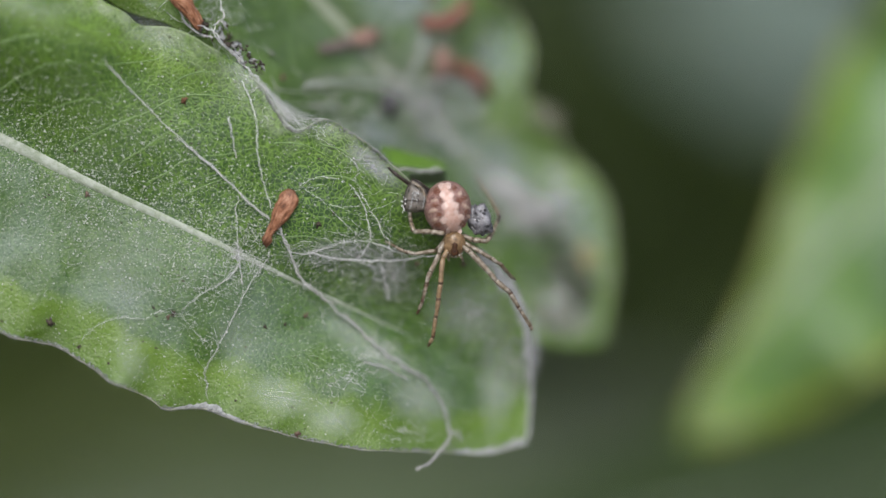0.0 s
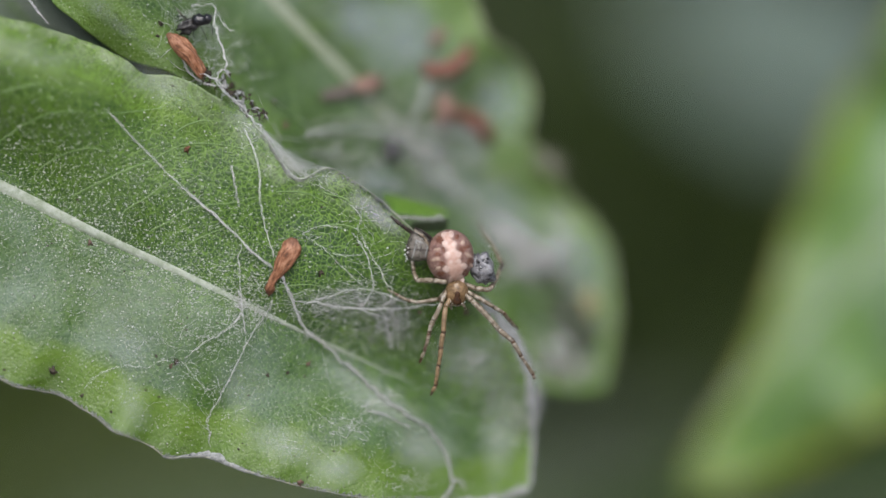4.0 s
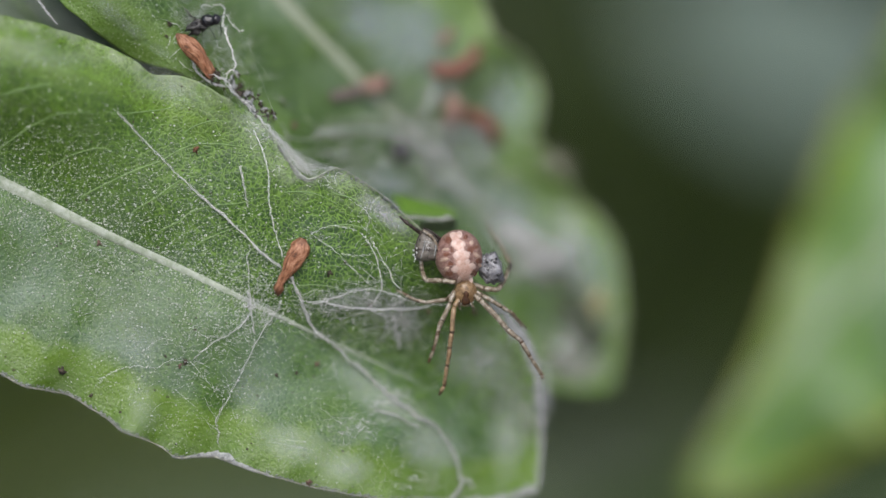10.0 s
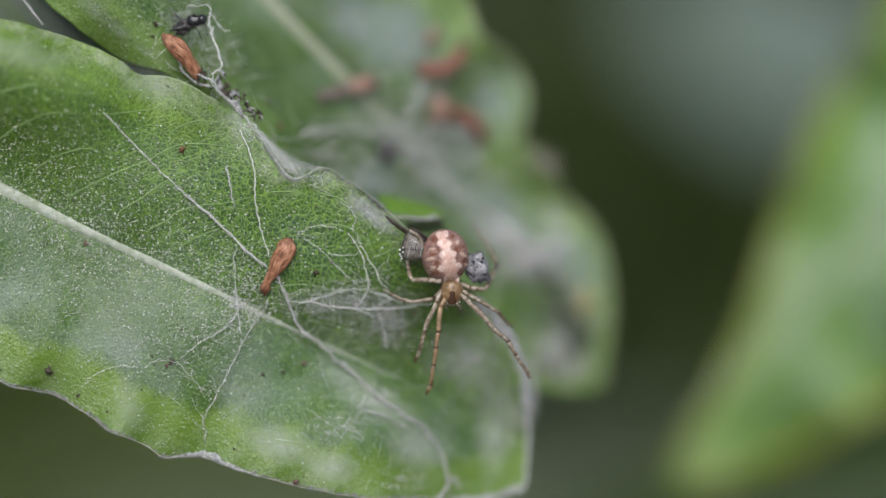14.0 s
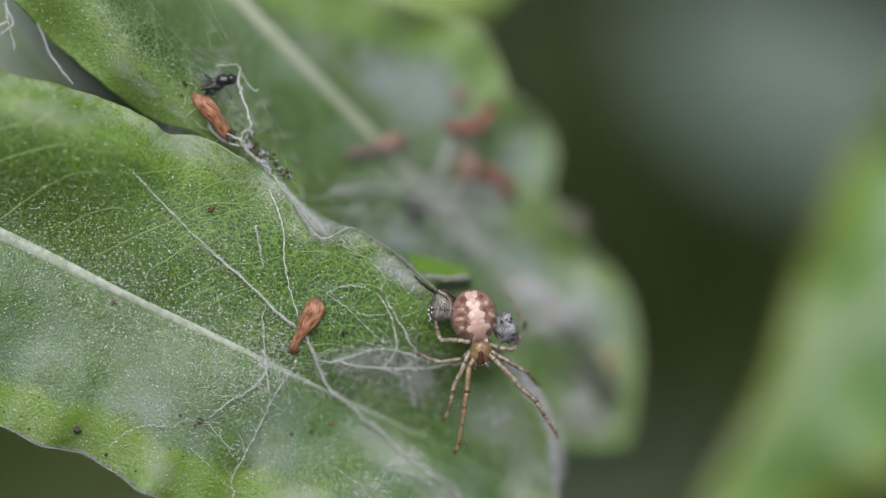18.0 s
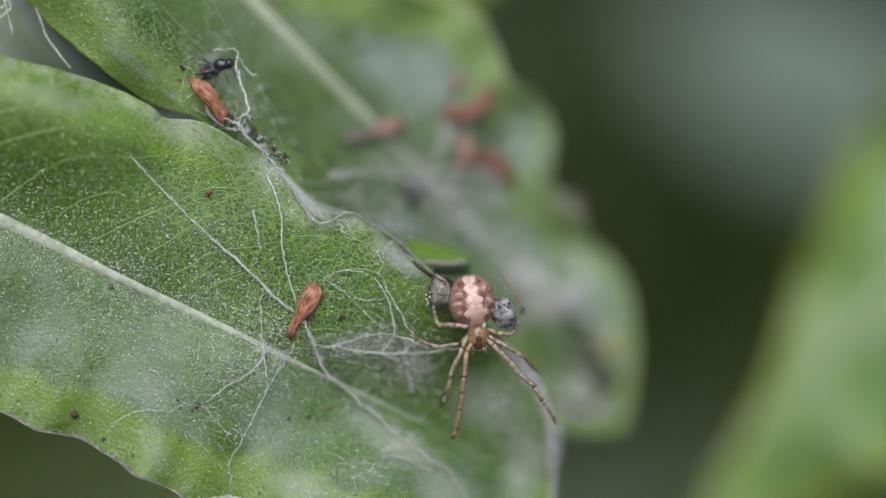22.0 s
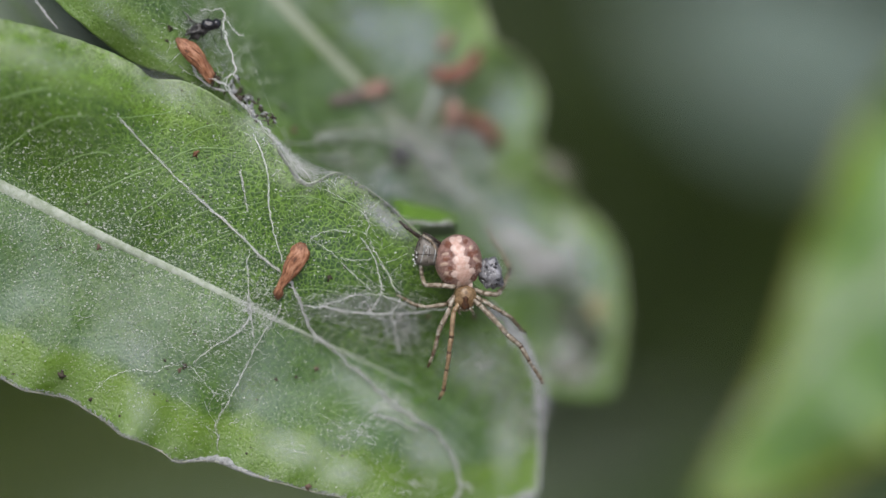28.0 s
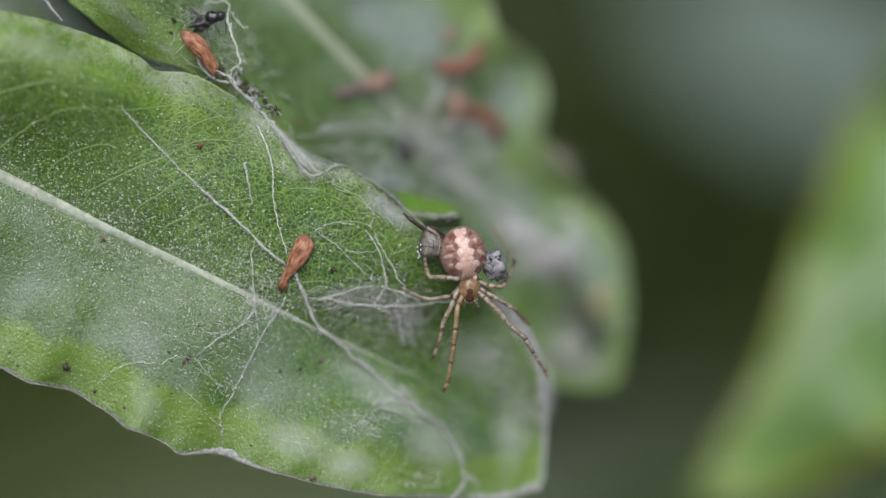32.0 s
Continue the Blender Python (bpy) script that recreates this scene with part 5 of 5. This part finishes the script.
tangle("silk_web", FRONT, ((640, 540, 60, 22), (720, 575, 35, 30), (660, 470, 30, 50), (560, 560, 30, 20)), 150, 0.5, "tangle of fine white silk threads by the spider", 1, (0.13, 0.27), 55)
tangle("silk_web", FRONT, ((760, 620, 60, 60), (850, 700, 60, 70), (640, 690, 70, 60), (740, 800, 90, 40), (880, 800, 50, 50)), 90, 0.5, "thin veil of silk over the leaf tip", 2, (0.08, 0.18), 110)
tangle("silk_web", FRONT, ((270, 640, 60, 50), (340, 650, 40, 30), (430, 560, 30, 50), (390, 720, 30, 40)), 60, 0.10, "fine silk threads lying on the leaf", 3, (0.12, 0.24), 60)
tangle("silk_web", BACK, ((400, 60, 30, 60), (430, 150, 25, 40), (350, 60, 30, 40), (380, 130, 25, 20)), 100, 1.0, "fine silk tangle where the leaves meet", 4, (0.25, 0.5), 60)
tangle("silk_web", BACK, ((720, 250, 70, 40), (800, 260, 60, 60), (780, 340, 60, 40), (935, 455, 40, 25), (640, 300, 60, 40)), 180, 0.8, "grey veil of silk over the leaf behind", 5, (0.4, 1.1), 120)
tangle("silk_web", FRONT, ((500, 270, 25, 22), (535, 300, 20, 14), (575, 318, 14, 6), (470, 240, 12, 10)), 70, 0.06, "white silk film along the leaf edge", 6, (0.25, 0.45), 26)

tangle("silk_web", FRONT, ((700, 575, 12, 14), (850, 642, 14, 9), (930, 745, 9, 26), (690, 712, 22, 10), (745, 858, 20, 10), (640, 765, 24, 14), (470, 560, 12, 12), (440, 545, 10, 10)), 420, 0.12, "small pads of white silk on the leaf", 8, (0.14, 0.3), 22)

tangle("silk_web", BACK, ((964, 468, 13, 12), (936, 442, 12, 8), (905, 420, 8, 8)), 200, 0.3, "white pads of silk on the leaf behind", 9, (0.6, 1.2), 40)
tangle("silk_web", FRONT, ((630, 528, 26, 8), (700, 540, 30, 8), (716, 585, 10, 20), (590, 545, 20, 8)), 420, 0.8, "hazy film of very fine silk by the spider", 12, (0.05, 0.12), 40)
tangle("silk_web", FRONT, ((655, 440, 14, 30), (672, 490, 12, 26), (645, 400, 20, 12), (700, 545, 22, 12), (560, 424, 10, 8)), 90, 0.35, "kinked bright silk threads with beads", 15, (0.06, 0.18), 34)
tangle("silk_web", FRONT, ((600, 545, 40, 12), (680, 555, 40, 14), (712, 600, 16, 22), (640, 590, 50, 20)), 700, 0.7, "pale haze of silk below the line", 16, (0.04, 0.09), 60)
tangle("silk_web", FRONT, ((440, 545, 14, 30), (470, 520, 16, 20), (500, 560, 20, 20), (410, 600, 24, 14)), 160, 0.3, "fine silk over the midrib", 17, (0.06, 0.18), 45)
tangle("silk_web", BACK, ((345, 55, 16, 18), (372, 60, 14, 20), (395, 90, 14, 24), (330, 30, 16, 14)), 220, 0.9, "fine dusty silk round the dead fly", 18, (0.08, 0.2), 34)
tangle("silk_web", BACK, ((1010, 560, 30, 50), (1050, 600, 20, 50), (1000, 640, 30, 25)), 140, 0.4, "grey veil of silk over the leaf tip behind", 14, (0.5, 1.2), 70)


def film_skin(name, colour, strength):
    """A see-through film for silk and painted sheen, thinning to its outline; the UV map runs -1..1 across it."""
    m, t, b = nodes_of(name, 0.8, 0.2)
    uv = t.nodes.new("ShaderNodeUVMap")
    uv.uv_map = "blade"
    far = t.nodes.new("ShaderNodeVectorMath")
    far.operation = "LENGTH"
    t.links.new(uv.outputs[0], far.inputs[0])
    v = coords(t, 1000)
    big, small = node(t, "ShaderNodeTexNoise", Scale=0.9, Detail=4.0, Roughness=0.6), node(t, "ShaderNodeTexNoise", Scale=7.0, Detail=4.0, Roughness=0.7)
    for n in (big, small):
        t.links.new(v, n.inputs["Vector"])
    cover = maths(t, "MULTIPLY", ramp(t, maths(t, "ADD", far.outputs["Value"], maths(t, "MULTIPLY", maths(t, "SUBTRACT", big.outputs[0], 0.5), 1.3)), [(0.1, (1, 1, 1)), (0.95, (0, 0, 0))]), ramp(t, big.outputs[0], [(0.30, (0.25,) * 3), (0.65, (1, 1, 1))]))
    cover = maths(t, "MULTIPLY", cover, ramp(t, small.outputs[0], [(0.35, (0.45,) * 3), (0.62, (1, 1, 1))]))
    cover = maths(t, "MULTIPLY", cover, strength, True)
    b.inputs["Base Color"].default_value = (*colour, 1)
    t.links.new(cover, b.inputs["Alpha"])
    return m


FILM = film_skin("thin silk and sheen film", (0.55, 0.60, 0.58), 0.17)
FILM_THICK = film_skin("thick silk film", (0.60, 0.61, 0.64), 0.5)
# silk of the leaf tip, made denser to brighten that end
FILM_TIP = film_skin("silk film lightening the tip", (0.50, 0.58, 0.46), 0.55)
FILM_BLUE = film_skin("bluish silk and sheen film", (0.50, 0.58, 0.62), 0.34)
FILM_BROWN = film_skin("soiled silk film", (0.22, 0.21, 0.17), 0.8)


def silk_sheen_film(leaf, a, b, ra, rb, turn, material, label, lift=0.007):
    """A film of silk and painted sheen lying on the skin round a place of the plan."""
    ca, sa, rows, uv = math.cos(radians(turn)), math.sin(radians(turn)), [], []
    for i in range(33):
        row, ruv = [], []
        for j in range(25):
            u, v = i / 16 - 1, j / 12 - 1
            x, z = u * math.sqrt(1 - v * v / 2) * ra, v * math.sqrt(1 - u * u / 2) * rb
            row.append(leaf.over(a + x * ca - z * sa, b + x * sa + z * ca, lift))
            ruv.append((u * math.sqrt(1 - v * v / 2), v * math.sqrt(1 - u * u / 2)))
        rows.append(row)
        uv.append(ruv)
    return thing("silk_sheen_film", Geo().sheet(rows, 0.002, uv), material, label, "silk", leaf.over(a, b, lift), kind="stuff")


# the bluish patches also paint the sky sheen of the dull leaf
for a, b, ra, rb, turn, material in ((735, 70, 130, 85, 35, FILM_BLUE), (765, 278, 80, 34, 15, FILM_THICK), (900, 395, 100, 66, 50, FILM_BLUE), (1008, 430, 36, 80, -10, FILM_THICK), (962, 486, 44, 20, -15, FILM_THICK),
                                     (1010, 655, 62, 42, 10, FILM_BROWN), (810, 335, 70, 36, 30, FILM_BLUE), (985, 300, 46, 34, 40, FILM_BROWN), (640, 40, 70, 50, 45, FILM_BLUE), (690, 330, 60, 40, 20, FILM_BLUE), (1050, 480, 50, 80, -10, FILM_BLUE), (900, 180, 60, 90, -20, FILM_BLUE)):
    silk_sheen_film(BACK, a, b, ra, rb, turn, material, "grey silk film and painted sheen on the dull leaf" if material != FILM_BROWN else "soiled silk film on the dull leaf", 0.06)
# a streak of sheen painted as pale film
for a, b, ra, rb, turn in ((190, 20, 60, 26, 48), (235, 60, 40, 18, 40), (285, 100, 34, 12, 35)):
    silk_sheen_film(BACK, a, b, ra, rb, turn, FILM, "painted white sheen on the leaf", 0.007)
# silk, with sheen painted along the upper margin and the wave crests
for a, b, ra, rb, turn, material in ((680, 385, 66, 26, 38, FILM_THICK), (240, 610, 46, 100, -8, FILM), (520, 795, 80, 40, 14, FILM_TIP), (690, 720, 110, 40, 30, FILM_TIP), (900, 770, 44, 110, 8, FILM_TIP), (650, 540, 90, 26, 5, FILM),
                                     (590, 320, 46, 18, 20, FILM), (450, 225, 60, 30, 50, FILM), (850, 650, 100, 70, 30, FILM_TIP), (70, 105, 120, 34, 12, FILM), (300, 160, 90, 36, 30, FILM), (250, 720, 36, 60, -20, FILM), (610, 835, 60, 36, 5, FILM_TIP), (760, 800, 70, 50, 10, FILM_TIP), (440, 690, 60, 60, 10, FILM), (620, 660, 50, 40, 20, FILM), (958, 720, 22, 90, 5, FILM_THICK)):
    silk_sheen_film(FRONT, a, b, ra, rb, turn, material, "thin white silk film and painted sheen on the leaf")
# silk in the gap, also put there to lighten its shade
silk_sheen_film(DIM, 125, 45, 120, 34, 30, FILM, "grey silk film spun in the gap between the leaves", 4.0)
silk_sheen_film(DIM, 30, -40, 110, 60, 40, FILM, "grey silk film spun in the gap between the leaves", 3.6)
# a film of fine silk spun across the notch of the front leaf
rr, film_geo = random.Random(21), Geo()
for k in range(240):
    u, v = rr.random(), rr.random()
    p = at(470 + 118 * u + rr.gauss(0, 2), 228 + 78 * u + 10 * math.sin(math.pi * u) + rr.gauss(0, 2), 0.5 + rr.uniform(-0.15, 0.15))
    q = FRONT.over(488 + 78 * v, 268 + 62 * v ** 0.7 + rr.gauss(0, 4), 0.03)
    film_geo.tube([p, (p + q) / 2 + Vector((rr.gauss(0, 0.04), 0.03, rr.gauss(0, 0.04))), q], rr.uniform(0.07, 0.16) * Q, 3)
thing("silk_web", film_geo, SILK, "thin film of silk across the notched leaf edge", "silk", at(520, 280, 0.5), kind="stuff")
# folded flap of fresh green between the leaves
flap = []
for u in np.linspace(0, 1, 22):
    top, low = 351 + 3 * math.sin(u * 5) + 36 * u ** 1.6, 384 + 12 * u - 26 * max(0, 0.16 - u) / 0.16
    flap.append([at(694 + 114 * u, top + (low - top) * v, 4.6 - 1.9 * v + 0.5 * u) for v in np.linspace(0, 1, 9)])
part("folded_flap", Geo().sheet(flap, 0.2, [[(u * 3, v) for v in np.linspace(0, 1, 9)] for u in np.linspace(0, 1, 22)]), blade("lit flap skin", (0.13, 0.27, 0.025), (0.18, 0.34, 0.03), (0.22, 0.36, 0.06), bloom_sheen=0.1, specks=0.0, yellow=0.0), back_leaf, "bright green folded flap")
# extra sheet stands in for the shade in the gap below the flap
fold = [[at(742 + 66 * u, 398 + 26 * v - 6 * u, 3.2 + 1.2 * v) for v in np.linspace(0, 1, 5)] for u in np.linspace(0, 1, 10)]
part("gap_shade_sheet", Geo().sheet(fold, 0.2, [[(u, v) for v in np.linspace(0, 1, 5)] for u in np.linspace(0, 1, 10)]), LEAF_DARK, back_leaf, "sheet standing in for the shade under the flap")


# ---- what moves: the fresh leaf sways in the air ----
SWAY = [
    (0, 1337, 672), (0.5, 1346, 765), (1, 1338, 801), (1.5, 1334, 772), (2, 1314, 747), (2.5, 1321, 747), (3, 1350, 744), (3.5, 1327, 744),
    (5.5, 1386, 807), (6, 1360, 785), (7, 1388, 802), (8, 1376, 803), (9, 1350, 794), (10, 1346, 781), (11, 1343, 794), (12, 1350, 787),
    (13, 1314, 760), (16, 1356, 787), (17, 1366, 812), (18, 1358, 850), (19, 1373, 849), (20, 1383, 842), (21, 1356, 840), (22, 1360, 840),
    (23, 1366, 806), (24, 1369, 797), (25, 1362, 800), (28, 1368, 800), (30, 1360, 790), (32, 1363, 787),
]


def motions():
    k = Q * (1 + 32 / FAR)
    rows = []
    for t, a, b in SWAY:
        x, z = (np.interp(t, [p[0] for p in PATH], [p[i] for p in PATH]) for i in (1, 3))
        rows.append((t, BASE @ Matrix.Translation((R0 + Vector(((a - 1368) * k + x, 0, (800 - b) * k + z))) * MM)))
    walk(right_leaf, rows)


motions()
